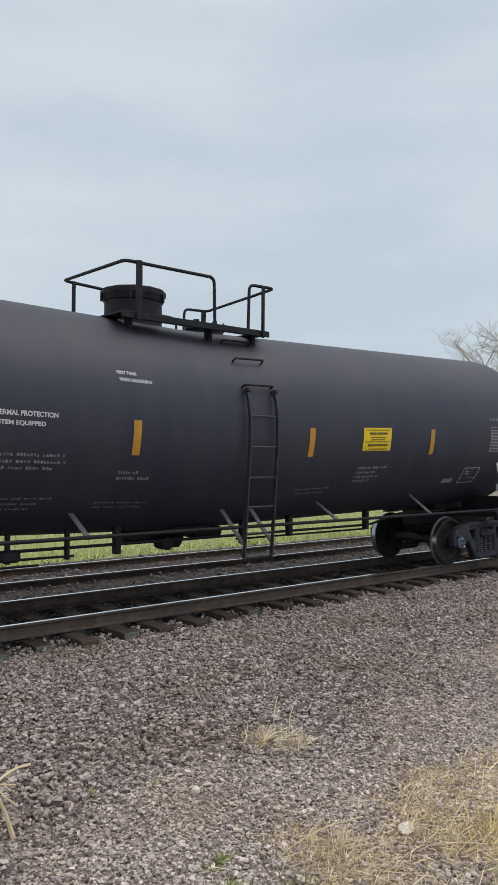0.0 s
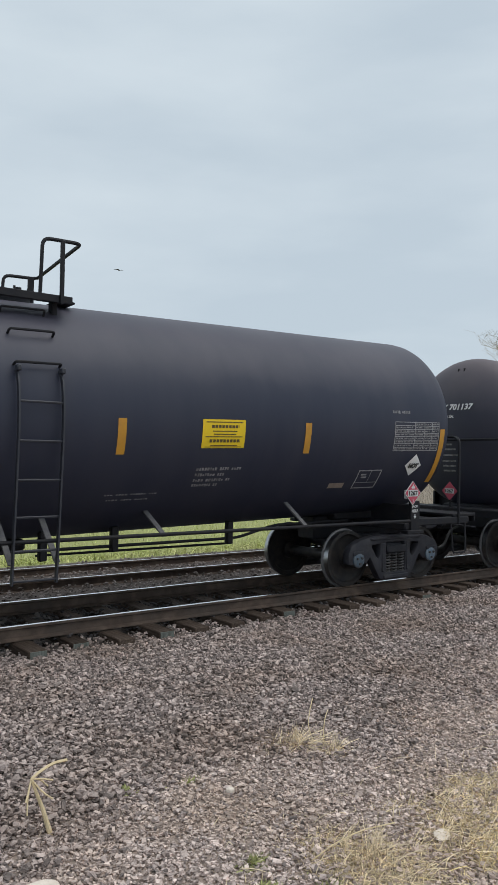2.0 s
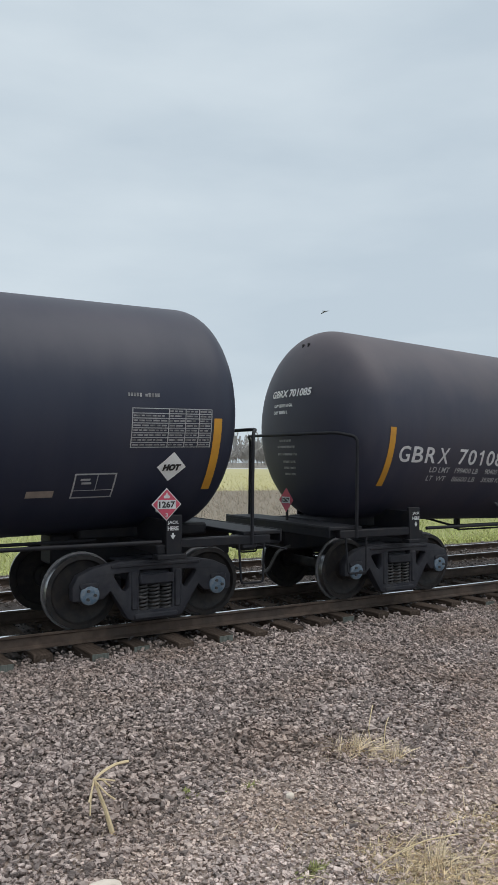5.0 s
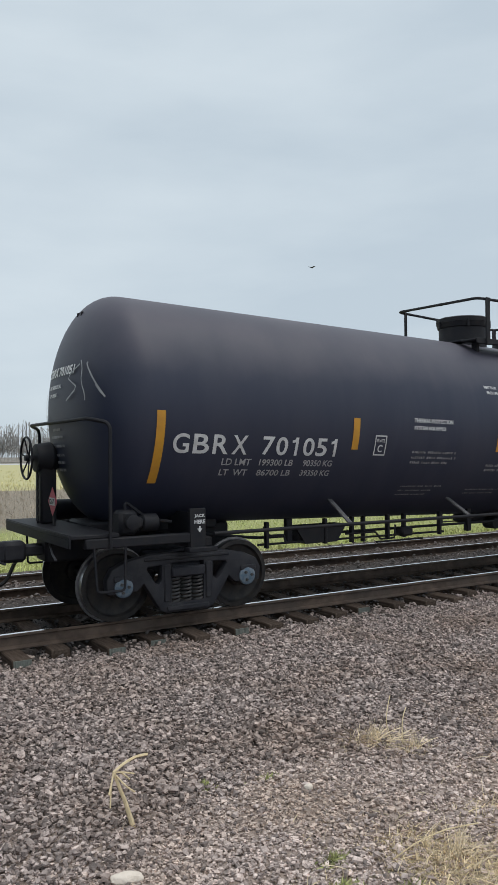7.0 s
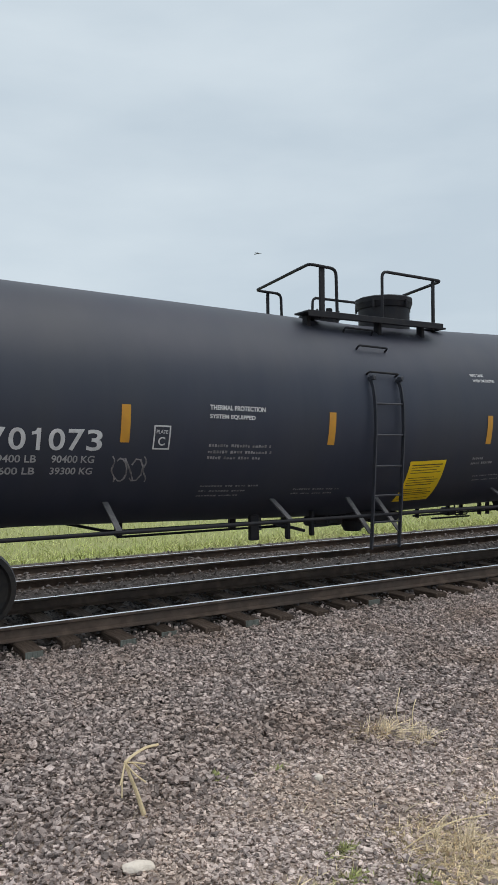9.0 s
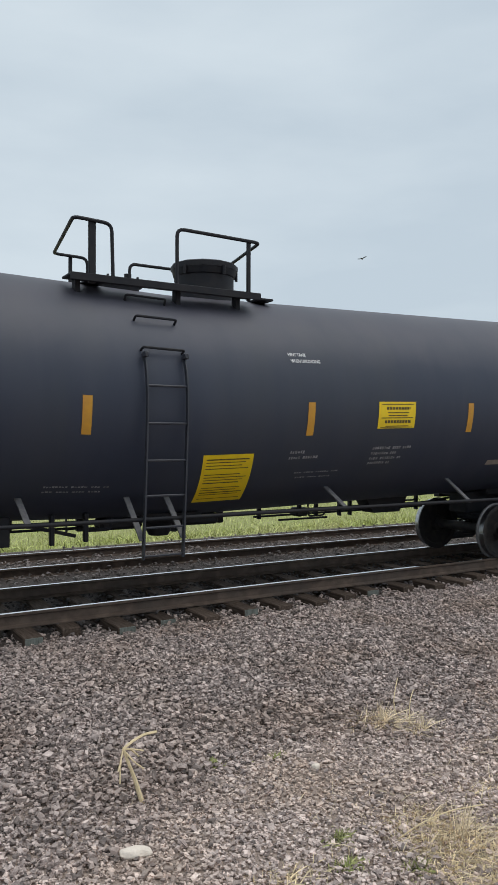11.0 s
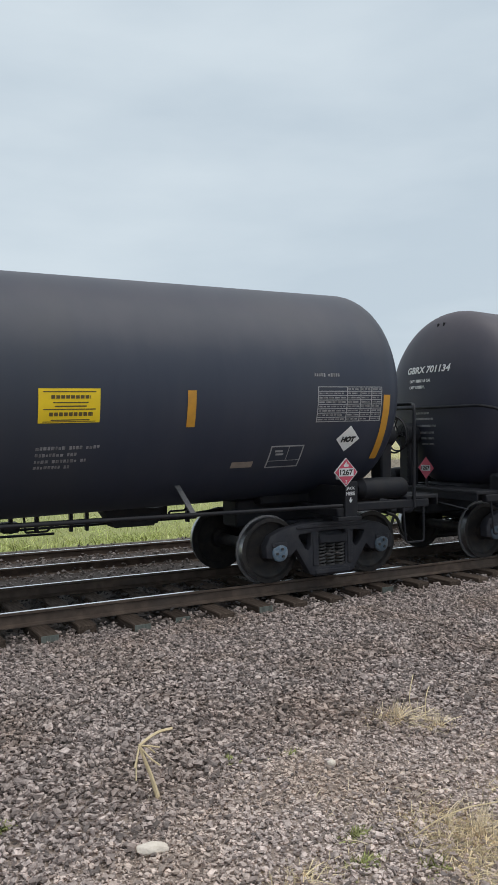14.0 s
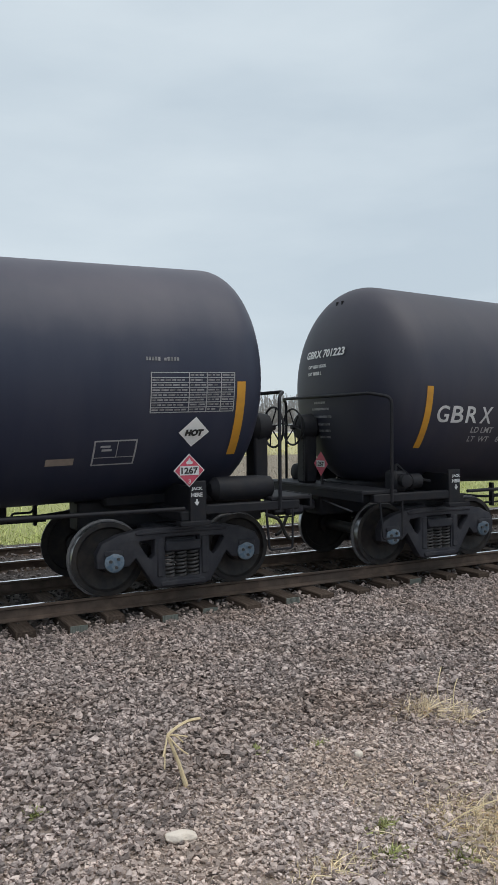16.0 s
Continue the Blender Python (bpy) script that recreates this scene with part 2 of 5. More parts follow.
@lru_cache(None)
def lettering(text, weight=0.018, space=1.0):
    """The flat outline mesh of a text, fitted into a box of 1 x 1: vertices and faces."""
    cu = bpy.data.curves.new("text", "FONT")
    cu.body, cu.resolution_u, cu.offset, cu.space_character = text, 4, weight, space
    ob = new("text", cu)
    bpy.context.view_layer.update()
    me = bpy.data.meshes.new_from_object(ob.evaluated_get(bpy.context.evaluated_depsgraph_get()))
    co = [v.co.copy() for v in me.vertices]
    faces = [tuple(p.vertices) for p in me.polygons]
    bpy.data.objects.remove(ob)
    bpy.data.meshes.remove(me)
    x0, x1 = min(c.x for c in co), max(c.x for c in co)
    y0, y1 = min(c.y for c in co), max(c.y for c in co)
    return [((c.x - x0) / (x1 - x0), (c.y - y0) / (y1 - y0)) for c in co], faces


def flat_text(bm, text, x0, z0, w, h, mi=0, slant=0.0, weight=0.018, space=1.0):
    """Lettering in the plane (x, z) with its lower left corner at x0, z0."""
    co, faces = lettering(text, weight, space)
    v = [bm.verts.new((x0 + a * w + slant * b * h, 0, z0 + b * h)) for a, b in co]
    for f in faces:
        try:
            bm.faces.new([v[i] for i in f]).material_index = mi
        except ValueError:
            pass


def flat_rect(bm, x0, x1, z0, z1, mi=0, y=0.0):
    v = [bm.verts.new((x, y, z)) for x, z in ((x0, z0), (x1, z0), (x1, z1), (x0, z1))]
    bm.faces.new(v).material_index = mi


# ---- the tank's form: two halves that slope down to the middle ----
RADIUS, TANK_END, HEAD, FULL = 1.55, 7.63, 0.70, 2.25     # FULL: how square the domed ends are
TRUCK_X, CAR_LENGTH, WHEEL_R = 7.0, 18.204, 0.457


def tank_z(x):
    return 2.512 + 0.0247 * abs(x)


def on_tank(x, phi, lift=0.0):
    """A point on the tank's near side: x along the car, phi degrees above its widest line."""
    r = RADIUS + lift
    return Vector((x, -math.cos(radians(phi)) * r, tank_z(x) + math.sin(radians(phi)) * r))


def wrapped(bm, x0, phi0, lift=0.006):
    """Lay a flat drawing in (x, z) on the tank's side, its origin at x0 and phi0."""
    zs = [v.co.z for v in bm.verts]
    lo, hi, step = min(zs), max(zs), 0.05
    k = math.floor(lo / step) + 1
    while k * step < hi:
        bmesh.ops.bisect_plane(bm, geom=bm.verts[:] + bm.edges[:] + bm.faces[:], plane_co=(0, 0, k * step), plane_no=(0, 0, 1))
        k += 1
    for v in bm.verts:
        x, y, z = v.co
        v.co = on_tank(x0 + x, phi0 + math.degrees(z / RADIUS), lift - y)
    for f in bm.faces:
        f.normal_update()
        if f.normal.y > 0:
            f.normal_flip()
    return bm


# ---- tank car ----
def truck_outline():
    half = [(0, .82), (.52, .81), (.84, .75), (1.02, .67), (1.085, .56), (1.075, .41), (1.0, .40), (.985, .53), (.80, .53), (.785, .41), (.71, .41), (.61, .51),
            (.37, .135), (.29, .10), (0, .10)]
    return half + [(-x, z) for x, z in half[-2:0:-1]]


def plate_mesh(outline, holes, depth, bevel):
    """A plate cut from an outline with holes, with rounded edges, standing in the plane (x, z)."""
    cu = bpy.data.curves.new("plate", "CURVE")
    cu.dimensions, cu.fill_mode, cu.extrude, cu.bevel_depth, cu.bevel_resolution = "2D", "BOTH", depth / 2 - bevel, bevel, 1
    for pts in (outline, *holes):
        s = cu.splines.new("POLY")
        s.points.add(len(pts) - 1)
        for p, (x, z) in zip(s.points, pts):
            p.co = (x, z, 0, 1)
        s.use_cyclic_u = True
    ob = new("plate", cu)
    bpy.context.view_layer.update()
    me = bpy.data.meshes.new_from_object(ob.evaluated_get(bpy.context.evaluated_depsgraph_get()))
    bpy.data.objects.remove(ob)
    bm = bmesh.new()
    bm.from_mesh(me)
    bpy.data.meshes.remove(me)
    bmesh.ops.remove_doubles(bm, verts=bm.verts, dist=0.0005)
    bmesh.ops.transform(bm, matrix=Matrix.Rotation(math.pi / 2, 4, "X"), verts=bm.verts)
    return bm


WINDOW = [(.35, .715), (.57, .70), (.60, .65), (.47, .455), (.41, .43), (.35, .50)]
SIDE_FRAME = plate_mesh(truck_outline(), [WINDOW, [(-x, z) for x, z in WINDOW][::-1], [(-.25, .19), (.25, .19), (.25, .73), (-.25, .73)]], 0.15, 0.022)


def make_truck(parent, x):
    truck = new("truck")
    truck.parent = parent
    truck.location = (x, 0, 0)
    for side in (-1, 1):
        bm = SIDE_FRAME.copy()
        for s in (-1, 1):
            # bearing adapters, friction pockets and the rib over the journals
            box(bm, s * .90 - .12, s * .90 + .12, -.10, .10, .53, .60, .012)
            box(bm, s * .30 - .045, s * .30 + .045, -.095, .06, .22, .70, .015)
        box(bm, -.30, .30, -.10, .10, .10, .17, .015)
        box(bm, -.62, .62, -.092, .06, .755, .80, .012)
        bmesh.ops.translate(bm, vec=(0, side * 0.995, 0), verts=bm.verts)
        part("side_frame", turned(bm, 0), CAST, truck)
        for s in (-.165, 0.0, .165):
            bm = bmesh.new()
            coil = [(s + math.cos(a) * .066, side * 1.0 + math.sin(a) * .066, .185 + a / (2 * math.pi) * .047) for a in (i * math.pi / 6 for i in range(84))]
            tube(bm, coil, .017, 6)
            part("spring", bm, SPRING, truck)
        bm = bmesh.new()
        box(bm, -.24, .24, side * 1.08 - .03, side * 1.08 + .03, .53, .66, .02)
        part("wedge_block", turned(bm, 0), CAST, truck)
    bm = bmesh.new()
    box(bm, -.22, .22, -1.02, 1.02, .50, .70, .03)
    box(bm, -.30, .30, -.45, .45, .60, .80, .03)
    part("truck_bolster", turned(bm, 0), CAST, truck)
    for s in (-1, 1):
        bm = bmesh.new()
        box(bm, s * .36 - .05, s * .36 + .05, -.80, .80, .34, .44, .02)
        for side in (-1, 1):
            box(bm, s * .40 - .06, s * .40 + .05, side * .755 - .05, side * .755 + .05, .33, .60, .02)
        part("brake_beam", turned(bm, 0), FRAME, truck)
        bm = bmesh.new()
        lathe(bm, [(.085, -1.0), (.085, 1.0)], (0, 0, 0), "y", 14)
        for side in (-1, 1):
            prof = [(.10, .60), (.15, .62), (.16, .70), (.30, .725), (.385, .715), (.40, .690), (.486, .690), (.486, .715), (.462, .730), (.457, .825), (.40, .83), (.375, .79),
                    (.30, .765), (.17, .79), (.15, .85), (.10, .86)]
            mats = [0] * 5 + [0, 1, 1, 2, 0, 0, 0, 0, 0, 0]
            lathe(bm, [(r, side * h) for r, h in prof], (0, 0, 0), "y", 40, mis=mats)
            lathe(bm, [(.145, side * .90), (.145, side * 1.045), (.13, side * 1.06)], (0, 0, 0), "y", 20)
            lathe(bm, [(.122, side * 1.05), (.122, side * 1.085), (.10, side * 1.10), (.04, side * 1.10)], (0, 0, 0), "y", 20, mi=3)
            for j in range(3):
                a = 2 * math.pi * j / 3 + .3
                lathe(bm, [(.020, side * 1.09), (.020, side * 1.122)], (math.cos(a) * .058, 0, math.sin(a) * .058), "y", 6, mi=4)
        wheels = part("wheelset", turned(bm, 0), (WHEEL, RUBBED, TREAD, CAP, SPRING), truck, "steel wheel pair with blue-grey bearing caps")
        wheels.location = (s * .889, 0, WHEEL_R)
    return truck


def make_tank(parent, flip):
    bm = bmesh.new()
    n, prof = 72, []
    for i in range(17):
        a = math.pi / 2 * i / 16
        prof.append((-TANK_END - HEAD * max(0.0, math.cos(a)) ** (2 / FULL), RADIUS * math.sin(a) ** (2 / FULL) if i else 0.02))
    for x in (-5.8, -3.7, -1.6, 0.0):
        prof.append((x, RADIUS))
    prof += [(-x, r) for x, r in prof[-2::-1]]
    rings = []
    for x, r in prof:
        tip = x - .05 if x > 7 else x       # the leading end is a hand shorter
        rings.append([bm.verts.new((tip, r * math.cos(2 * math.pi * j / n), tank_z(min(TANK_END, abs(x))) + r * math.sin(2 * math.pi * j / n))) for j in range(n)])
    for ra, rb in zip(rings, rings[1:]):
        for j in range(n):
            bm.faces.new((ra[j], ra[(j + 1) % n], rb[(j + 1) % n], rb[j]))
    bm.faces.new(rings[0])
    bm.faces.new(rings[-1][::-1])
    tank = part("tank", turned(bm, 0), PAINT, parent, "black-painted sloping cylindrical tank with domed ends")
    for s in (-1, 1):
        for dy in (-.07, .07):
            bm = bmesh.new()
            box(bm, s * 8.05 - .03, s * 8.05 + .03, dy - .015, dy + .015, 3.95, 4.02, .006)
            part("lifting_lug", turned(bm, 0), FRAME, tank)
    return tank


def make_top(parent, flip):
    """Manway housing, valve cover, platform and safety rails on top of the tank."""
    top = 4.08
    bm = bmesh.new()
    lathe(bm, [(.43, top - .12), (.43, top + .31), (.45, top + .32), (.475, top + .41), (.465, top + .43)], (-.72, 0, 0), "z", 36)
    bm2 = bmesh.new()
    lathe(bm2, [(.49, top + .41), (.49, top + .48), (.455, top + .50), (.06, top + .56)], (-.72, 0, 0), "z", 12)
    housing = part("manway_housing", turned(bm, flip), FRAME, parent, "black steel manway housing")
    part("lid", turned(bm2, flip), FRAME, housing)
    for a in (0.5, 1.7, 2.9, 4.1, 5.3):
        bm = bmesh.new()
        p = Vector((-.72 + math.cos(a) * .485, math.sin(a) * .485, 0))
        tube(bm, [p + Vector((0, 0, top + .30)), p + Vector((0, 0, top + .43))], .022, 6)
        part("lid_bolt", turned(bm, flip), FRAME, housing)
    bm = bmesh.new()
    lathe(bm, [(.30, top - .06), (.30, top + .05), (.34, top + .05), (.34, top + .11), (.10, top + .12)], (.62, 0, 0), "z", 24)
    for j in range(8):
        a = 2 * math.pi * j / 8
        tube(bm, [(.62 + math.cos(a) * .30, math.sin(a) * .30, top + .08), (.62 + math.cos(a) * .30, math.sin(a) * .30, top + .17)], .016, 6)
    tube(bm, [(.49, .06, top + .10), (.49, .06, top + .23)], .05, 10)
    tube(bm, [(.75, -.08, top + .10), (.75, -.08, top + .20)], .04, 10)
    part("valve_plate", turned(bm, flip), FRAME, parent, "bolted valve plate with fittings")
    # platform: long plates beside the manway and cross pieces, on brackets
    for s, x0, x1 in ((-1, -1.52, 1.09), (1, -1.05, 1.60)):
        bm = bmesh.new()
        box(bm, x0, x1, s * .86 - .17, s * .86 + .17, top - .070, top - .042, .006)
        box(bm, x0, x1, s * 1.04 - .012, s * 1.04 + .012, top - .130, top - .038, .006)
        part("platform", turned(bm, flip), FRAME, parent, "black steel walkway plate")
        for x in (x0 + .25, .10, x1 - .15):
            bm = bmesh.new()
            box(bm, x - .035, x + .035, s * .79 - .06, s * .79 + .06, 3.74, top - .070, .006)
            part("bracket", turned(bm, flip), FRAME, parent)
    for x in (-1.36, 1.16):
        bm = bmesh.new()
        box(bm, x - .12, x + .12, -.69, .69, top - .05, top - .02, .006)
        part("platform", turned(bm, flip), FRAME, parent)
    # safety rails: two level pipe hoops, open at the ladders
    rail, y = .024, 1.02
    far, end, rise, corner, reach = (-1.04, .2, .65, 1.56, 1.06) if flip else (-1.36, .0, .74, 1.42, .90)
    bm = bmesh.new()
    tube(bm, rounded([(.05, -y, top - .12), (.03, -y, top + .64), (-.13, -y, top + .64), (-1.47, -y, top + .64), (far, y, top + rise), (end, y, top + .67), (end, y, top - .12)], .10), rail)
    part("safety_rail", turned(bm, flip), FRAME, parent, "bent black pipe guard rail")
    bm = bmesh.new()
    tube(bm, rounded([(.68, -y, top - .12), (.70, -y, top + .64), (1.20, -y, top + .65), (corner, y, top + .62), (reach + .02, y, top + .60), (reach, y, top - .14)], .10), rail)
    part("safety_rail", turned(bm, flip), FRAME, parent, "bent black pipe guard rail")
    if not flip:
        bm = bmesh.new()
        tube(bm, rounded([(.60, .78, top + .02), (.58, .78, top + .36), (.15, .78, top + .38), (-.12, .78, top + .02)], .12), rail * .85)
        part("safety_rail", turned(bm, flip), FRAME, parent)
    for x, yy, zt, w in ((-1.27, -1.03, .66, .045), (.94, -1.03, .64, .026), (1.32, 1.03, .63, .045), (far + .16, 1.03, rise + .01, .028)):
        bm = bmesh.new()
        box(bm, x - w, x + w, yy - .055, yy - .015, top - .15, top + zt, .008)
        part("rail_post", turned(bm, flip), FRAME, parent)


def make_ladder(parent, side, x):
    """The ladder up the tank's side, its foot hanging from the side rail."""
    ladder = new("ladder")
    ladder.parent = parent

    def at(phi, lift, dx=0.0):
        p = on_tank(x + dx, phi, lift)
        return (p.x, side * -p.y if side > 0 else p.y, p.z) if side < 0 else (p.x, -p.y, p.z)

    def hang(z):
        """How far out the hanging lower half stands."""
        return 1.50 + .12 * (z - .62) / 1.7

    for s in (-.26, .26):
        bm = bmesh.new()
        pts = [at(19.5, .0, s), at(18, .05, s)] + [at(p, .07, s) for p in (14, 9, 4, -2)] + [(x + s, side * hang(z), z) for z in (2.3, 1.45, .62)]
        rings = []
        for k, q in enumerate(pts):
            d = (Vector(pts[min(k + 1, len(pts) - 1)]) - Vector(pts[max(k - 1, 0)])).normalized()
            nrm = d.cross(Vector((1, 0, 0))).normalized() * .030
            u = Vector((.010, 0, 0))
            rings.append([bm.verts.new(Vector(q) + i * nrm + j * u) for i, j in ((-1, -1), (1, -1), (1, 1), (-1, 1))])
        for ra, rb in zip(rings, rings[1:]):
            for j in range(4):
                bm.faces.new((ra[j], ra[(j + 1) % 4], rb[(j + 1) % 4], rb[j]))
        bm.faces.new(rings[0][::-1])
        bm.faces.new(rings[-1])
        part("stringer", turned(bm, 0), LADDER, ladder)
        bm = bmesh.new()
        box(bm, x + s - .025, x + s + .025, side * 1.60 - .05, side * 1.60 + .05, 3.02, 3.09, .01)
        bmesh.ops.translate(bm, vec=(0, -side * .04, 0), verts=bm.verts)
        part("ladder_stop", turned(bm, 0), LADDER, ladder)
    # three grab irons on the tank's shoulder, rungs below them
    for phi in (54, 38.5, 22):
        bm = bmesh.new()
        tube(bm, rounded([at(phi, -.01, -.27), at(phi, .08, -.27), at(phi, .08, .27), at(phi, -.01, .27)], .03, 3), .016, 6)
        part("grab_iron", bm, FRAME, ladder)
    rungs = [at(5.6, .07)] + [(x, side * hang(z), z) for z in (2.24, 1.80, 1.38, 1.0, .66)]
    for q in rungs:
        bm = bmesh.new()
        tube(bm, [(x - .26, q[1], q[2]), (x + .26, q[1], q[2])], .015, 6)
        part("rung", bm, LADDER, ladder)


def make_frame(parent, flip):
    """Side rails with their braces, stub sills, end platforms, couplers and end rails."""
    foot = .60 if flip else .50       # the ladder's place along the car
    for side in (-1, 1):
        bm = bmesh.new()
        tube(bm, [(-6.85, side * 1.5, 1.10), (6.85, side * 1.5, 1.10)], .025, 10)
        part("side_rail", bm, FRAME, parent, "long black pipe along the tank")
        for x in (-4.62, -2.2, foot - .27, foot + .27, 2.2, 4.62):
            bm = bmesh.new()
            low = .85 if abs(x - foot) < .3 else 1.08
            a, b = on_tank(x, -51, -.01), Vector((x, -1.5, low))
            a.y, b.y = a.y * -side, b.y * -side
            d, u = (b - a).normalized(), Vector((.035, 0, 0))
            nrm = d.cross(Vector((1, 0, 0))).normalized() * .01
            v = [bm.verts.new(p + i * nrm + j * u) for p in (a, b) for i, j in ((-1, -1), (1, -1), (1, 1), (-1, 1))]
            for f in ((0, 1, 2, 3), (7, 6, 5, 4), (0, 4, 5, 1), (1, 5, 6, 2), (2, 6, 7, 3), (3, 7, 4, 0)):
                bm.faces.new([v[i] for i in f])
            part("brace", turned(bm, flip), RUBBED, parent)
    for s in (-1, 1):
        bm = bmesh.new()
        box(bm, min(s * 5.9, s * 8.60), max(s * 5.9, s * 8.60), -.22, .22, .72, 1.12, .03)
        box(bm, min(s * 6.2, s * 8.1), max(s * 6.2, s * 8.1), -.42, .42, 1.05, 1.22, .03)
        part("draft_sill", turned(bm, flip), FRAME, parent)
        # body bolster with the saddle and the jacking pads
        bm = bmesh.new()
        box(bm, s * TRUCK_X - .17, s * TRUCK_X + .17, -1.42, 1.42, .93, 1.06, .02)
        for side in (-1, 1):
            v = box(bm, s * (TRUCK_X + .05) - .11, s * (TRUCK_X + .05) + .11, side * 1.42 - .03, side * 1.42 + .03, .90, 1.42, .01)
            box(bm, s * TRUCK_X - .20, s * TRUCK_X + .20, side * 1.42 - .09, side * 1.42 + .07, .88, .94, .01)
            box(bm, s * TRUCK_X - .02, s * TRUCK_X + .02, min(side * .5, side * 1.4), max(side * .5, side * 1.4), 1.0, 1.35, .005)
        part("body_bolster", turned(bm, flip), FRAME, parent, "black bolster with jacking pads")
        # side beams from the bolster to the end platform
        for side in (-1, 1):
            bm = bmesh.new()
            x0, x1 = sorted((s * TRUCK_X, s * 8.50))
            box(bm, x0, x1, side * 1.38 - .06, side * 1.38 + .06, 1.00, 1.12, .015)
            part("end_beam", turned(bm, flip), FRAME, parent)
        bm = bmesh.new()
        x0, x1 = sorted((s * 8.08, s * 8.70))
        box(bm, x0, x1, -1.42, 1.42, 1.12, 1.17, .01)
        box(bm, s * 8.68 - .015, s * 8.68 + .015, -1.42, 1.42, 1.02, 1.18, .006)
        part("end_platform", turned(bm, flip), FRAME, parent, "black end walkway plate")
        bm = bmesh.new()
        tube(bm, rounded([(s * 8.20, -1.44, 1.0), (s * 8.20, -1.44, 2.47), (s * 8.40, -1.2, 2.53), (s * 8.40, 1.2, 2.53), (s * 8.20, 1.44, 2.47), (s * 8.20, 1.44, 1.0)], .10), .024)
        part("end_rail", turned(bm, flip), FRAME, parent, "black pipe hand rail across the end")
        # stirrup step below each corner
        for side in (-1, 1):
            bm = bmesh.new()
            tube(bm, rounded([(s * 8.00, side * 1.42, 1.1), (s * 8.03, side * 1.46, .50), (s * 8.37, side * 1.46, .50), (s * 8.40, side * 1.42, 1.1)], .05), .016, 6)
            part("stirrup", turned(bm, flip), FRAME, parent)
        # coupler and hoses
        bm = bmesh.new()
        box(bm, min(s * 8.45, s * 8.9), max(s * 8.45, s * 8.9), -.08, .08, .80, .95, .03)
        box(bm, min(s * 8.82, s * 9.14), max(s * 8.82, s * 9.14), -.17, .07, .74, 1.01, .05)
        box(bm, min(s * 8.82, s * 8.90), max(s * 8.82, s * 8.90), .02, .18, .76, .99, .05)
        tube(bm, rounded([(s * 8.55, -.2, .96), (s * 8.75, -1.0, .92), (s * 8.82, -1.35, .90)], .05), .014, 6)
        part("coupler", turned(bm, flip), CAST, parent, "cast steel knuckle coupler")
        bm = bmesh.new()
        tube(bm, rounded([(s * 8.60, .35, .80), (s * 8.82, .34, .74), (s * 8.98, .30, .42), (s * 9.10, .26, .40)], .10), .026, 8)
        part("brake_hose", turned(bm, flip), DARK, parent)
    # train pipe and hangers under the tank
    bm = bmesh.new()
    tube(bm, rounded([(-6.6, -.45, 1.0), (-5.6, -.55, .88), (0, -.58, .87), (4.0, -.58, .88), (4.7, -.62, 1.05), (6.4, -.5, 1.05)], .15), .022, 8)
    part("train_pipe", turned(bm, flip), FRAME, parent)
    for x, w, z in ((-5.1, .05, .80), (-1.3, .05, .74), (.95, .05, .74), (1.95, .05, .80), (3.85, .05, .80)):
        bm = bmesh.new()
        box(bm, x - w, x + w, -.64, -.54, z, 1.14, .012)
        part("pipe_hanger", turned(bm, flip), FRAME, parent)
    if flip:
        # wide hanger plate and valve handles on the cars coupled the other way
        for x, w, z in ((-2.28, .07, .76), (-1.70, .028, .74), (-1.27, .028, .76)):
            bm = bmesh.new()
            box(bm, x - w, x + w, -.66, -.58, z, 1.12, .008)
            part("pipe_hanger", turned(bm, 0), FRAME, parent)
        for pts in ([(-1.95, -.62, .98), (-1.70, -.62, .92), (-1.40, -.62, .84)], [(-1.27, -.62, .90), (-.95, -.62, .90), (-.93, -.62, 1.04)]):
            bm = bmesh.new()
            tube(bm, rounded(pts, .04), .024, 6)
            part("valve_handle", bm, FRAME, parent)
    # bottom outlet in the middle, with its skid
    bm = bmesh.new()
    lathe(bm, [(.62, 1.06), (.60, .98), (.34, .92), (.20, .86), (.18, .78), (.14, .70)], (0, 0, 0), "z", 24)
    box(bm, -.9, -.3, -.16, .16, .82, .98, .04)
    box(bm, .3, .9, -.16, .16, .82, .98, .04)
    lathe(bm, [(.10, -.40), (.10, -.15)], (-.32, 0, .80), "y", 14)
    part("bottom_outlet", turned(bm, flip), FRAME, parent)
    # brake rigging at one half: cylinder, reservoir, levers
    bm = bmesh.new()
    lathe(bm, [(.08, -5.0), (.13, -4.97), (.13, -4.35), (.08, -4.30)], (0, -.55, .90), "x", 18)
    # tapered guard below the cylinder
    v = box(bm, -5.05, -4.1, -.72, -.40, .76, 1.02)
    for q in v:
        if q.co.z < .9:
            q.co.x = -4.58 + (q.co.x + 4.58) * .62
    part("brake_cylinder", turned(bm, flip), FRAME, parent)
    for x in (-3.95, -3.72):
        bm = bmesh.new()
        box(bm, x - .022, x + .022, -.70, -.62, .72, 1.12, .006)
        part("pipe_hanger", turned(bm, flip), FRAME, parent)
    bm = bmesh.new()
    tube(bm, rounded([(-5.6, -.70, 1.05), (-5.5, -.70, .92), (-5.25, -.70, .92), (-5.22, -.70, .80), (-5.05, -.70, .80)], .03), .016, 6)
    part("brake_pipe", turned(bm, flip), FRAME, parent)
    bm = bmesh.new()
    tube(bm, rounded([(-4.1, -.70, .86), (-3.5, -.70, .86), (-3.4, -.70, .74), (-3.1, -.70, .74), (-3.08, -.70, .95)], .03), .016, 6)
    part("brake_pipe", turned(bm, flip), FRAME, parent)
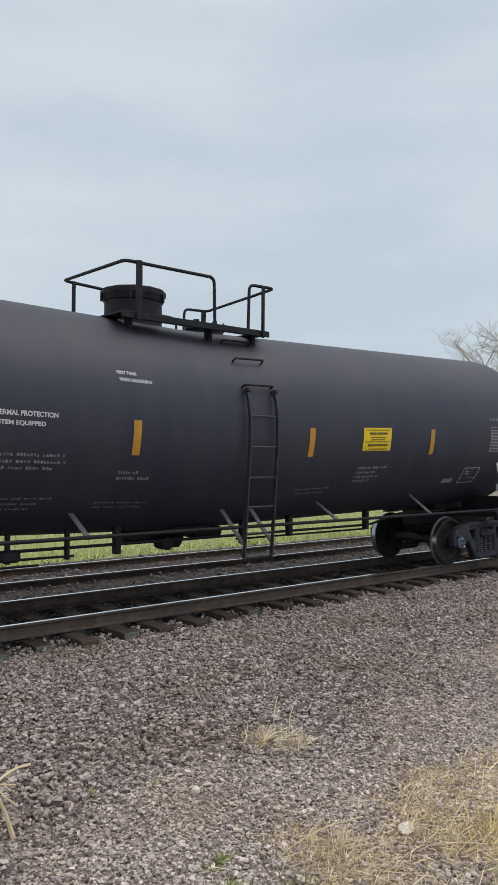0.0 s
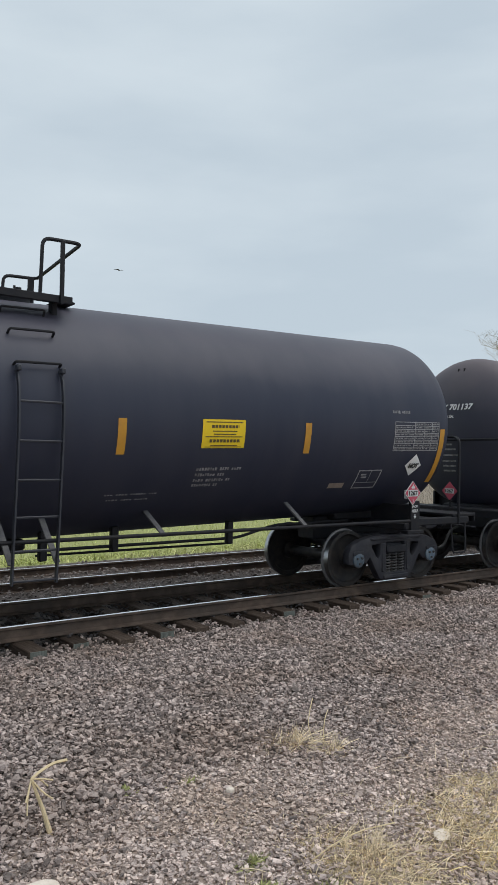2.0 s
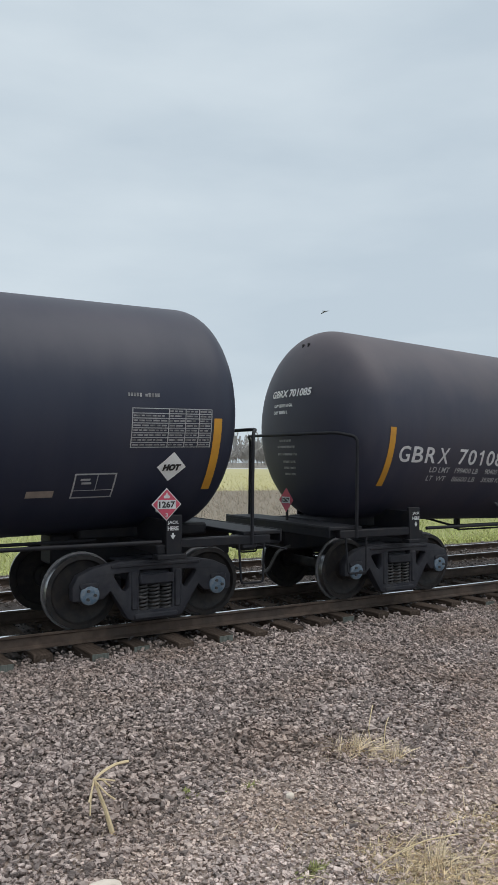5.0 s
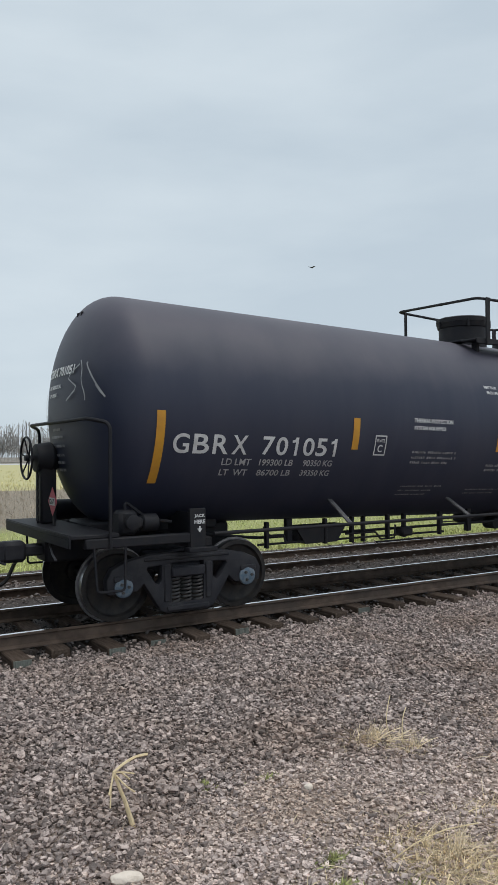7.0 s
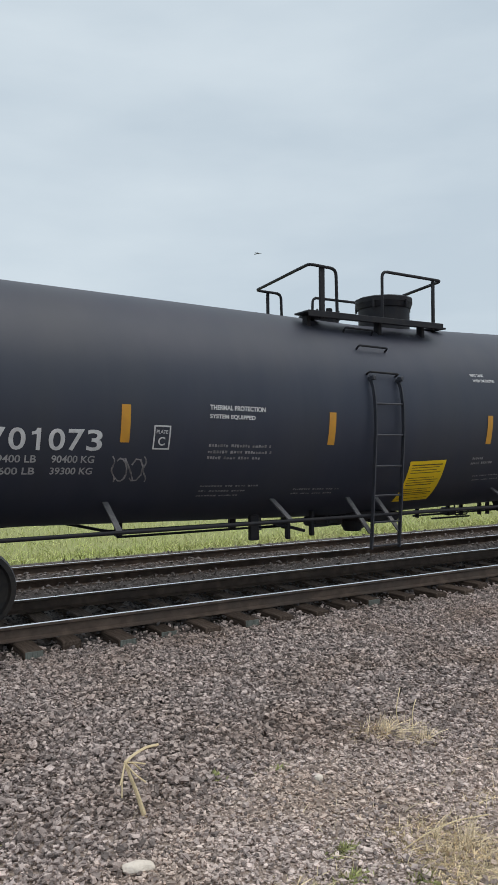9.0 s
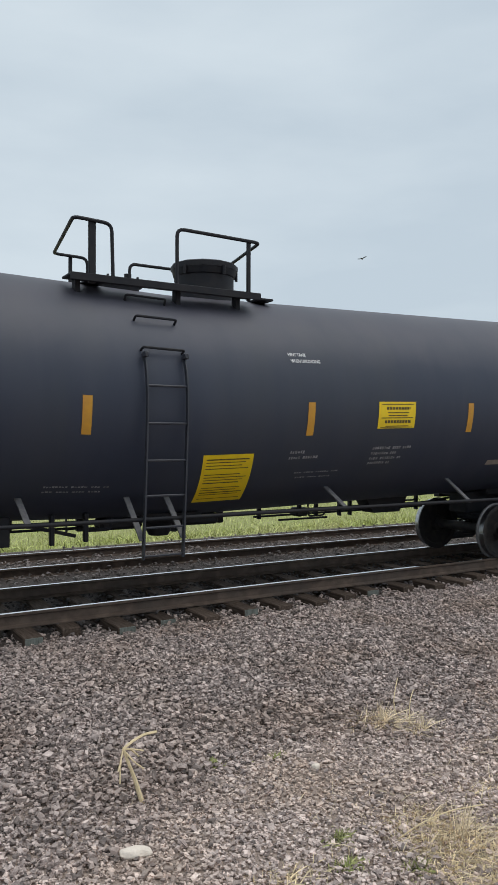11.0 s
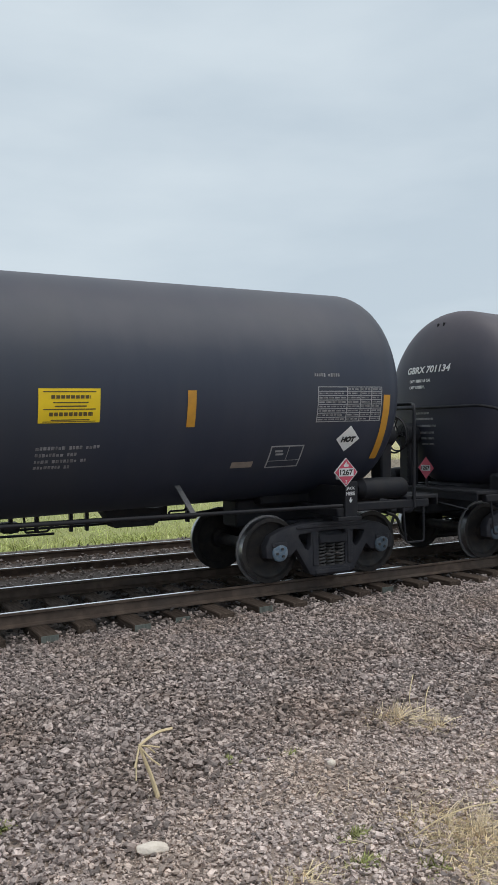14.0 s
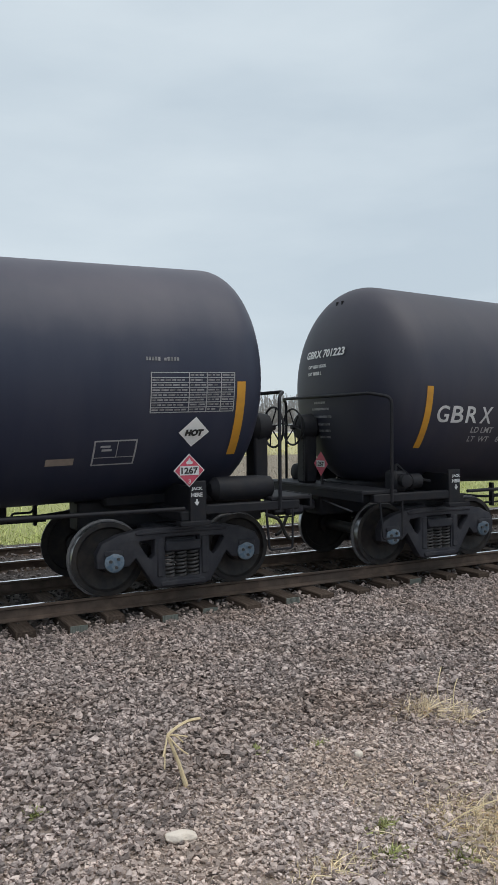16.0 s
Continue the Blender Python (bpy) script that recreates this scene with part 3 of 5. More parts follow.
    for x in (-5.55, -4.5, -3.25, -2.9, -2.1):
        bm = bmesh.new()
        box(bm, x - .025, x + .025, -.74, -.66, .74, 1.12, .008)
        part("brake_lever", turned(bm, flip), FRAME, parent)
    for pts in ([(-5.7, -.70, .80), (-2.0, -.70, .78)], [(-3.5, -.72, .70), (-2.5, -.72, .70)], [(.9, -.5, .80), (3.9, -.52, .80)]):
        bm = bmesh.new()
        tube(bm, pts, .018, 6)
        part("brake_rod", turned(bm, flip), FRAME, parent)
    bm = bmesh.new()
    box(bm, -3.0, -2.75, -.78, -.55, .76, .90, .03)
    part("brake_slack_adjuster", turned(bm, flip), FRAME, parent)
    # valves and the hand brake at one end
    bm = bmesh.new()
    box(bm, -8.02, -7.78, -1.28, -1.02, 1.12, 1.42, .04)
    box(bm, -7.88, -7.74, -1.36, -1.20, 1.20, 1.34, .03)
    lathe(bm, [(.06, -7.74), (.11, -7.70), (.11, -7.52), (.06, -7.48)], (0, -1.2, 1.26), "x", 14)
    tube(bm, rounded([(-7.9, -1.15, 1.40), (-7.9, -1.15, 1.52), (-7.6, -1.15, 1.30), (-7.3, -1.2, 1.25)], .05), .02, 6)
    part("brake_valve", turned(bm, flip), FRAME, parent)
    bm = bmesh.new()
    lathe(bm, [(.08, -8.20), (.14, -8.16), (.155, -8.06), (.155, -7.38), (.08, -7.30)], (0, 1.22, 1.29), "x", 18)
    part("air_reservoir", turned(bm, flip), FRAME, parent)
    bm = bmesh.new()
    lathe(bm, [(.07, 0), (.095, .01), (.095, .09)], (-7.88, -1.39, 1.28), "y", 12)
    part("valve_cap", turned(bm, flip), FRAME, parent)
    bm = bmesh.new()
    lathe(bm, [(.08, -8.56), (.19, -8.54), (.22, -8.34), (.14, -8.22)], (0, .47, 2.06), "x", 20)
    box(bm, -8.50, -8.28, .33, .61, 1.17, 2.06, .03)
    brake = part("hand_brake", turned(bm, flip), FRAME, parent)
    bm = bmesh.new()
    rim = [(-8.66, .47 + math.cos(a) * .285, 2.06 + math.sin(a) * .285) for a in (2 * math.pi * j / 28 for j in range(28))]
    tube(bm, rim, .016, 6, closed=True)
    wheel = part("brake_wheel", turned(bm, flip), FRAME, parent, "spoked hand brake wheel")
    for j in range(6):
        a = 2 * math.pi * j / 6 + .2
        bm = bmesh.new()
        tube(bm, [(-8.62, .47, 2.06), (-8.66, .47 + math.cos(a) * .285, 2.06 + math.sin(a) * .285)], .011, 5)
        part("spoke", turned(bm, flip), FRAME, wheel)
    bm = bmesh.new()
    tube(bm, [(-8.54, .47, 2.06), (-8.68, .47, 2.06)], .04, 10)
    part("hub", turned(bm, flip), FRAME, wheel)
    bm = bmesh.new()
    for j in range(14):
        tube(bm, [(-8.54, .33, 1.95 - j * .055), (-8.54, .35 if j % 2 else .33, 1.90 - j * .055)], .012, 5)
    part("brake_chain", turned(bm, flip), FRAME, brake)


def diamond(parent, x, phi, size, words, mats, label):
    """A square placard on its point, laid on the tank."""
    bm = bmesh.new()
    r = size
    v = [bm.verts.new((a * r, 0, b * r)) for a, b in ((0, -1), (1, 0), (0, 1), (-1, 0))]
    bm.faces.new(v)
    plac = part("hazard_placard", wrapped(bm, x, phi, .010), mats[0], parent, label)
    bm = bmesh.new()
    flat_text(bm, words, -.62 * r, -.22 * r, 1.16 * r, .44 * r, slant=.15, weight=.075)
    part("lettering", wrapped(bm, x, phi, .024), mats[1], plac)
    return plac


def bars(parent, rows, x, phi, mat, lift=.006, height=.045, name="stencil"):
    """Writing too worn to read: bars of its size. rows: (offset, length, drop)."""
    bm = bmesh.new()
    rnd = random.Random(int(1000 * abs(x)) + len(rows))
    for off, length, drop in rows:
        u = off
        while u < off + length - .01:
            for _ in range(rnd.randint(3, 8)):
                w = rnd.uniform(.022, .038)
                if u + w > off + length:
                    break
                flat_rect(bm, u, u + w, -drop - height * rnd.uniform(.85, 1.0), -drop - height * rnd.choice((0, 0, .2)))
                u += w + .011
            u += .035
    return tagged(part(name, wrapped(bm, x, phi, lift), mat, parent), "rows of worn print", kind="stuff")


def make_marks(parent, kind):
    """Stripes, stickers, placards and stencils on the side that faces the camera."""
    for x, z0, z1, w in ((-7.59, -1.03, -.07, .115), (-4.56, -.48, -.03, .115), (-1.56, -.45, .0, .115), (1.55, -.45, .0, .115), (4.57, -.46, -.01, .115), (7.60, -1.05, -.07, .115)):
        bm = bmesh.new()
        flat_rect(bm, -w / 2, w / 2, z0, z1)
        part("reflective_stripe", wrapped(bm, x, 0, .005), ORANGE, parent, "orange reflective stripe")
    bm = bmesh.new()
    flat_rect(bm, 0, .70, -.385, 0)
    sticker = part("warning_sticker", wrapped(bm, 2.72, .4, .005), YELLOW, parent, "yellow warning sticker with dark print")
    bm = bmesh.new()
    for z, u0, u1, h in ((-.03, .05, .65, .012), (-.075, .14, .60, .038), (-.15, .16, .56, .012), (-.19, .18, .54, .014), (-.225, .05, .65, .012),
                         (-.265, .12, .62, .042), (-.345, .14, .58, .012), (-.365, .05, .65, .008)):
        u = u0
        while u < u1:
            w = .055 if h > .03 else u1 - u0
            flat_rect(bm, u, min(u1, u + w) - (.012 if h > .03 else 0), z - h, z)
            u += w
    part("print", wrapped(bm, 2.72, .4, .009), PRINT, sticker)
    if kind == "B":
        # the big notice was put on a little askew
        askew = Matrix(((1, 0, -.12, 0), (0, 1, 0, 0), (0, 0, 1, 0), (0, 0, 0, 1)))
        bm = bmesh.new()
        flat_rect(bm, 0, .74, -.86, 0)
        bmesh.ops.transform(bm, matrix=askew, verts=bm.verts)
        sheet = part("warning_sticker", wrapped(bm, -.01, -25.2, .005), YELLOW, parent, "large yellow notice beside the ladder")
        bm = bmesh.new()
        for k in range(16):
            if k % 5 != 4:
                flat_rect(bm, .05, .68 - .05 * (k % 3), -.06 - k * .047 - (.012 if k % 4 else .018), -.06 - k * .047)
        bmesh.ops.transform(bm, matrix=askew, verts=bm.verts)
        part("print", wrapped(bm, -.01, -25.2, .009), PRINT, sheet)
    # load limit and light weight lines are set per car; fixed stencils here
    bm = bmesh.new()
    flat_text(bm, "THERMAL PROTECTION", 0, -.065, .81, .062, weight=.035)
    flat_text(bm, "SYSTEM EQUIPPED", 0, -.18, .66, .062, weight=.035)
    part("stencil", wrapped(bm, -3.46, .8), WHITE, parent, "white stencilled words")
    bm = bmesh.new()
    for a, b, c, d in ((0, .22, -.30, -.282), (0, .22, -.018, 0), (0, .018, -.30, 0), (.202, .22, -.30, 0)):
        flat_rect(bm, a, b, c, d)
    flat_text(bm, "PLATE", .035, -.10, .15, .045)
    flat_text(bm, "C", .065, -.25, .09, .11)
    part("stencil", wrapped(bm, -4.20, -9.6), WHITE, parent, "white outlined clearance mark")
    bm = bmesh.new()
    flat_text(bm, "VENT TANK", 0, -.05, .30, .05, weight=.035)
    flat_text(bm, "WHEN UNLOADING", .03, -.145, .48, .05, weight=.035)
    xv = 1.24 if kind == "B" else -1.82
    part("stencil", wrapped(bm, xv, 23.6 if kind == "A" else 25.4), WHITE, parent)
    bars(parent, ((0, .30, 0), (0, .52, .085)), xv + .06, -24.6, FAINT)
    bars(parent, ((0, .92, 0), (0, .95, .085), (0, .80, .165)), -3.44, -17.5, FAINT, height=.04)
    bars(parent, ((0, .9, 0), (0, .75, .09), (0, .65, .18)), -3.42, -39.8, FAINT, height=.03)
    bars(parent, ((0, .80, 0), (0, .72, .085)), -1.95, -42.6, FAINT, height=.03)
    bars(parent, ((0, .80, 0), (0, .50, .085), (0, .60, .17), (0, .45, .25)), 2.72, -24.0, FAINT, height=.045)
    bars(parent, ((0, .75, 0), (.05, .6, .09)), 1.48, -37.5, FAINT, height=.025)
    bars(parent, ((0, .42, 0),), 6.37, 8.2, FAINT, height=.05)
    bm = bmesh.new()
    flat_rect(bm, 0, .32, -.10, 0)
    part("tag_plate", wrapped(bm, 5.27, -36.4, .008), TAG, parent)
    # framed test box
    bm = bmesh.new()
    for a, b, c, d in ((0, .52, -.36, -.34), (0, .52, -.02, 0), (0, .02, -.36, 0), (.50, .52, -.36, 0), (.28, .29, -.24, 0), (0, .52, -.245, -.235)):
        flat_rect(bm, a, b, c, d)
    flat_rect(bm, .08, .20, -.10, -.07)
    flat_rect(bm, .10, .22, -.15, -.12)
    part("stencil", wrapped(bm, 5.80, -28.0), PINK, parent, "pale outlined test box")
    # the qualification table: ruled lines and rows of bars
    bm = bmesh.new()
    for k in range(9):
        flat_rect(bm, 0, 1.09, -k * .0587 - .010, -k * .0587)
    for u in (0, .48, .71, .90, 1.078):
        flat_rect(bm, u, u + .012, -.48, 0)
    table = part("data_table", wrapped(bm, 6.42, 1.6), PINK, parent, "white ruled table of worn print")
    rnd = random.Random(4)
    bm = bmesh.new()
    for k in range(8):
        for u0, u1 in ((.02, .46), (.50, .70), (.73, .88), (.92, 1.07)):
            u = u0
            while u < u1 - .03 and not (k == 0 and u0 < .1):
                w = rnd.uniform(.03, .10)
                flat_rect(bm, u, min(u1, u + w), -k * .0587 - .043, -k * .0587 - .024)
                u += w + .016
    tagged(part("print", wrapped(bm, 6.42, 1.6), FAINT, table), "rows of worn print", kind="stuff")
    diamond(parent, 7.02, -25.6, .20, "HOT", (SIGN, DARK), "white diamond placard reading HOT")
    bm = bmesh.new()
    for a, y0 in ((.200, -1.508), (.200, -1.500)):
        bm.faces.new([bm.verts.new((p * a, y0, q * a)) for p, q in ((0, -1), (1, 0), (0, 1), (-1, 0))])
    box(bm, -.10, .10, -1.50, -1.40, -.10, .05, .01)
    bmesh.ops.translate(bm, vec=(6.91, 0, 1.555), verts=bm.verts)
    plac = part("hazard_placard", turned(bm, 0), WHITE, parent, "red diamond placard reading 1267")
    bm = bmesh.new()
    k = .185
    bm.faces.new([bm.verts.new((p * k, 0, q * k)) for p, q in ((0, -1), (1, 0), (0, 1), (-1, 0))])
    bmesh.ops.translate(bm, vec=(6.91, -1.512, 1.555), verts=bm.verts)
    part("placard_field", bm, RED, plac)
    bm = bmesh.new()
    flat_rect(bm, -.125, .125, -.055, .055)
    bmesh.ops.translate(bm, vec=(6.91, -1.516, 1.555), verts=bm.verts)
    part("number_panel", bm, WHITE, plac)
    bm = bmesh.new()
    flat_text(bm, "1267", -.108, -.04, .216, .08, weight=.035)
    bmesh.ops.translate(bm, vec=(6.91, -1.520, 1.555), verts=bm.verts)
    part("lettering", bm, DARK, plac)
    bm = bmesh.new()
    flat_text(bm, "3", -.016, -.155, .032, .05)
    bmesh.ops.translate(bm, vec=(6.91, -1.516, 1.555), verts=bm.verts)
    part("class_number", bm, WHITE, plac)
    bm = bmesh.new()
    bm.faces.new([bm.verts.new((6.91 + a, -1.516, 1.555 + b)) for a, b in ((-.035, .075), (.035, .075), (.045, .10), (.02, .115), (.0, .15), (-.02, .115), (-.045, .10))])
    part("flame_symbol", bm, WHITE, plac)
    # jacking pad words
    for s in (-1, 1):
        bm = bmesh.new()
        flat_text(bm, "JACK", -.075, 1.30, .15, .05, weight=.04)
        flat_text(bm, "HERE", -.075, 1.23, .15, .05, weight=.04)
        v = [bm.verts.new((a, 0, b)) for a, b in ((-.012, 1.20), (-.012, 1.17), (-.035, 1.17), (0, 1.12), (.035, 1.17), (.012, 1.17), (.012, 1.20))]
        bm.faces.new(v)
        bmesh.ops.translate(bm, vec=(s * (TRUCK_X + .03), -1.456, .0), verts=bm.verts)
        part("stencil", bm, WHITE, parent)
    # the placard and worn print at the end that faces the camera
    plac = bmesh.new()
    v = [plac.verts.new((-8.455, -.03 + a * .19, 1.49 + b * .19)) for a, b in ((0, -1), (1, 0), (0, 1), (-1, 0))]
    v2 = [plac.verts.new((-8.45, -.03 + a * .19, 1.49 + b * .19)) for a, b in ((0, -1), (1, 0), (0, 1), (-1, 0))]
    plac.faces.new(v)
    plac.faces.new(v2)
    endp = part("hazard_placard", turned(plac, 0), RED, parent, "red diamond placard reading 1267")
    bm = bmesh.new()
    box(bm, -8.447, -8.42, -.05, -.01, 1.15, 1.60)
    part("holder_post", turned(bm, 0), FRAME, endp)
    bm = bmesh.new()
    flat_rect(bm, -.115, .115, 1.44, 1.54)
    bmesh.ops.transform(bm, matrix=Matrix.Translation((-8.461, -.03, 0)) @ Matrix.Rotation(-math.pi / 2, 4, "Z"), verts=bm.verts)
    part("number_panel", bm, WHITE, endp)
    bm = bmesh.new()
    flat_text(bm, "1267", -.10, 1.455, .20, .07, weight=.035)
    bmesh.ops.transform(bm, matrix=Matrix.Translation((-8.466, -.03, 0)) @ Matrix.Rotation(-math.pi / 2, 4, "Z"), verts=bm.verts)
    part("lettering", bm, DARK, endp)


def on_head(bm, lift=.008):
    """Lay a drawing in (x, z), x across the car, on the domed end that faces the camera."""
    zs = [v.co.z for v in bm.verts]
    k = math.floor(min(zs) / .06) + 1
    while k * .06 < max(zs):
        bmesh.ops.bisect_plane(bm, geom=bm.verts[:] + bm.edges[:] + bm.faces[:], plane_co=(0, 0, k * .06), plane_no=(0, 0, 1))
        k += 1
    xs = [v.co.x for v in bm.verts]
    k = math.floor(min(xs) / .06) + 1
    while k * .06 < max(xs):
        bmesh.ops.bisect_plane(bm, geom=bm.verts[:] + bm.edges[:] + bm.faces[:], plane_co=(k * .06, 0, 0), plane_no=(1, 0, 0))
        k += 1
    zc = tank_z(TANK_END)
    for v in bm.verts:
        y, z = -v.co.x, v.co.z
        q = max(0.0, 1 - (math.hypot(y, z - zc) / (RADIUS + lift)) ** FULL)
        v.co = Vector((-TANK_END - (HEAD + lift) * q ** (1 / FULL) - lift, y, z))
    return bm


def letter_car(car, number, load, light, kilo, kilo2):
    bm = bmesh.new()
    # evenly spaced block characters
    for k, c in enumerate("GBRX"):
        flat_text(bm, c, .05 + k * .282, 0, .225, .255, weight=.015)
    for k, c in enumerate(number):
        u = 1.35 + k * .219
        if c == "1":
            flat_rect(bm, u + .085, u + .130, 0, .255)
            bm.faces.new([bm.verts.new((u + a, 0, b)) for a, b in ((.030, .175), (.085, .190), (.085, .255), (.075, .225), (.030, .212))])
        else:
            flat_text(bm, c, u, 0, .185, .255, weight=.015)
    part("car_number", wrapped(bm, -7.46, -21.9), WHITE, car, "white painted car number")
    bm = bmesh.new()
    flat_text(bm, "LD LMT", .78, 0, .44, .095)
    flat_text(bm, load + " LB", 1.35, 0, .54, .095)
    flat_text(bm, kilo + " KG", 2.06, 0, .50, .095)
    flat_text(bm, "LT  WT", .78, -.155, .42, .095)
    flat_text(bm, light + " LB", 1.35, -.155, .54, .095)
    flat_text(bm, kilo2 + " KG", 2.06, -.155, .50, .095)
    part("weight_lines", wrapped(bm, -7.46, -27.6), PINK, car, "worn white weight figures")
    bm = bmesh.new()
    flat_text(bm, "GBRX " + number, -.64, 3.14, 1.08, .125, slant=.2, weight=.035)
    for z, digits, unit, uw in ((2.985, 5, "US GAL", .20), (2.875, 6, "L", .03)):
        flat_text(bm, "CAPY", -.54, z, .15, .052, weight=.035)
        u = -.365
        for _ in range(digits):
            flat_rect(bm, u, u + .024, z, z + .052)
            u += .033
        flat_text(bm, unit, u + .02, z, uw, .052, weight=.035)
    part("car_number", on_head(bm), SIGN, car)
    bm = bmesh.new()
    for z, u0, w in ((2.42, -.35, .34), (2.32, -.42, .5), (2.20, -.42, .55), (2.08, -.28, .35), (1.98, -.28, .34), (1.88, -.28, .32)):
        flat_rect(bm, u0, u0 + w, z, z + .035)
    part("stencil", on_head(bm), FAINT, car)


def scrawl(car, seed, x, phi, w, h, mat, strokes=9, thick=.022, head=False):
    """Sprayed graffiti: loose loops and strokes of paint."""
    rnd = random.Random(seed)
    bm = bmesh.new()
    for k in range(strokes):
        cx = (k + .5) / strokes * w
        pts, a, n = [], rnd.uniform(0, 6.28), rnd.randint(7, 12)
        kind = rnd.choice("slzs")
        for i in range(n):
            t = i / (n - 1)
            if kind == "s":
                p = (cx + math.cos(a + t * 5.0) * w / strokes * .75, h * (.5 + .42 * math.sin(a * 2 + t * 4.6)))
            elif kind == "l":
                p = (cx + (t - .5) * w / strokes * .6 + .02 * math.sin(t * 9), h * (.98 - .92 * t))
            else:
                p = (cx + (abs((t * 3) % 2 - 1) - .5) * w / strokes * 1.2, h * (.9 - .8 * t))
            pts.append(Vector((p[0], 0, p[1])))
        for p, q in zip(pts, pts[1:]):
            d = (q - p)
            if d.length < 1e-4:
                continue
            s = Vector((-d.z, 0, d.x)).normalized() * thick * rnd.uniform(.35, .6)
            e = d.normalized() * thick * .3
            bm.faces.new([bm.verts.new(c) for c in (p - s - e, q - s + e, q + s + e, p + s - e)])
    if head:
        bmesh.ops.translate(bm, vec=(x, 0, phi), verts=bm.verts)
        part("graffiti", on_head(bm, .012), mat, car, "sprayed scrawl")
    else:
        part("graffiti", wrapped(bm, x, phi, .010), mat, car, "sprayed scrawl")


def make_car(kind):
    flip = kind == "B"
    car = new("tank_car")
    tagged(car, "long black railway tank car with white lettering, coupled in the train", "tank car", "tank cars of the train")
    make_tank(car, flip)
    make_top(car, flip)
    for side in (-1, 1):
        make_ladder(car, side, -.60 if flip else .50)
    make_frame(car, flip)
    make_truck(car, -TRUCK_X)
    make_truck(car, TRUCK_X)
    make_marks(car, kind)
    return car


# number, way round, load, light, kilos
CARS = (
    ("701108", "A", "199300", "86700", "90350", "39350"), ("701137", "B", "199600", "86400", "90500", "39200"),
    ("701111", "A", "199400", "86600", "90400", "39300"), ("701101", "A", "199700", "86300", "90550", "39150"),
    ("701085", "B", "199400", "86600", "90400", "39300"), ("701079", "A", "199500", "86500", "90450", "39250"),
    ("701051", "A", "199300", "86700", "90350", "39350"), ("701077", "A", "199400", "86600", "90400", "39300"),
    ("701073", "B", "199400", "86600", "90400", "39300"), ("701120", "A", "199500", "86500", "90450", "39250"),
    ("701133", "B", "199100", "86900", "90300", "39400"), ("701143", "A", "199600", "86400", "90500", "39200"),
    ("701134", "A", "199400", "86600", "90400", "39300"), ("701155", "B", "199100", "86900", "90300", "39400"),
    ("701223", "A", "199400", "86600", "90400", "39300"), ("701140", "B", "199400", "86600", "90400", "39300"),
)
kinds = {k: make_car(k) for k in "AB"}
used, train = set(), []
for number, kind, *weights in CARS:
    # the first of each kind is the built one, the rest are copies without its own lettering
    if kind in used:
        train.append(copy_thing(kinds[kind], Matrix.Identity(4)))
    else:
        used.add(kind)
        train.append(kinds[kind])
for car, (number, kind, load, light, kilo, kilo2) in zip(train, CARS):
    letter_car(car, number, load, light, kilo, kilo2)
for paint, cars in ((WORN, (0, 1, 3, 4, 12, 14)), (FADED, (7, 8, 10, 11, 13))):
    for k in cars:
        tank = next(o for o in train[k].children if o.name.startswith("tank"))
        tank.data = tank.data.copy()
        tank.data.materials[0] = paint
scrawl(train[0], 1, -4.85, -40, 1.0, .42, PINK, 8)
scrawl(train[0], 2, -6.2, -50, .8, .35, FAINT, 6)
scrawl(train[3], 3, -.45, 2.72, .75, .42, PINK, 6, .03, head=True)
scrawl(train[3], 4, -7.3, -48, 1.1, .45, FAINT, 6, .05)
scrawl(train[6], 5, -1.05, 2.35, .45, .65, PINK, 4, .02, head=True)
scrawl(train[6], 9, .3, 2.75, .8, .55, PINK, 3, .02, head=True)
scrawl(train[7], 6, 5.05, -21.5, 1.2, .42, LIME, 8, .035)
scrawl(train[7], 7, -1.40, -41, .9, .50, PINK, 12)
scrawl(train[8], 8, -4.7, -38, .5, .38, FAINT, 5, .02)
scrawl(train[11], 10, 3.9, -30, 1.9, .55, PINK, 6, .05)
scrawl(train[11], 11, -2.75, -38, .85, .48, LIME, 6, .035)
scrawl(train[15], 12, 4.45, -2, .25, .22, PINK, 1, .03)


# ---- ground, tracks ----
def ground_z(x, y):
    """Height of the ballast and of the land round the tracks."""
    if y < 8.35:
        z = -.225 - .06 * min(1.0, max(0.0, (y - 6.9) / 1.2))
    elif y < 15.6:
        z = -.285
    else:
        z = -.285 - .35 * min(1.0, (y - 15.6) / 3.0)
    return z


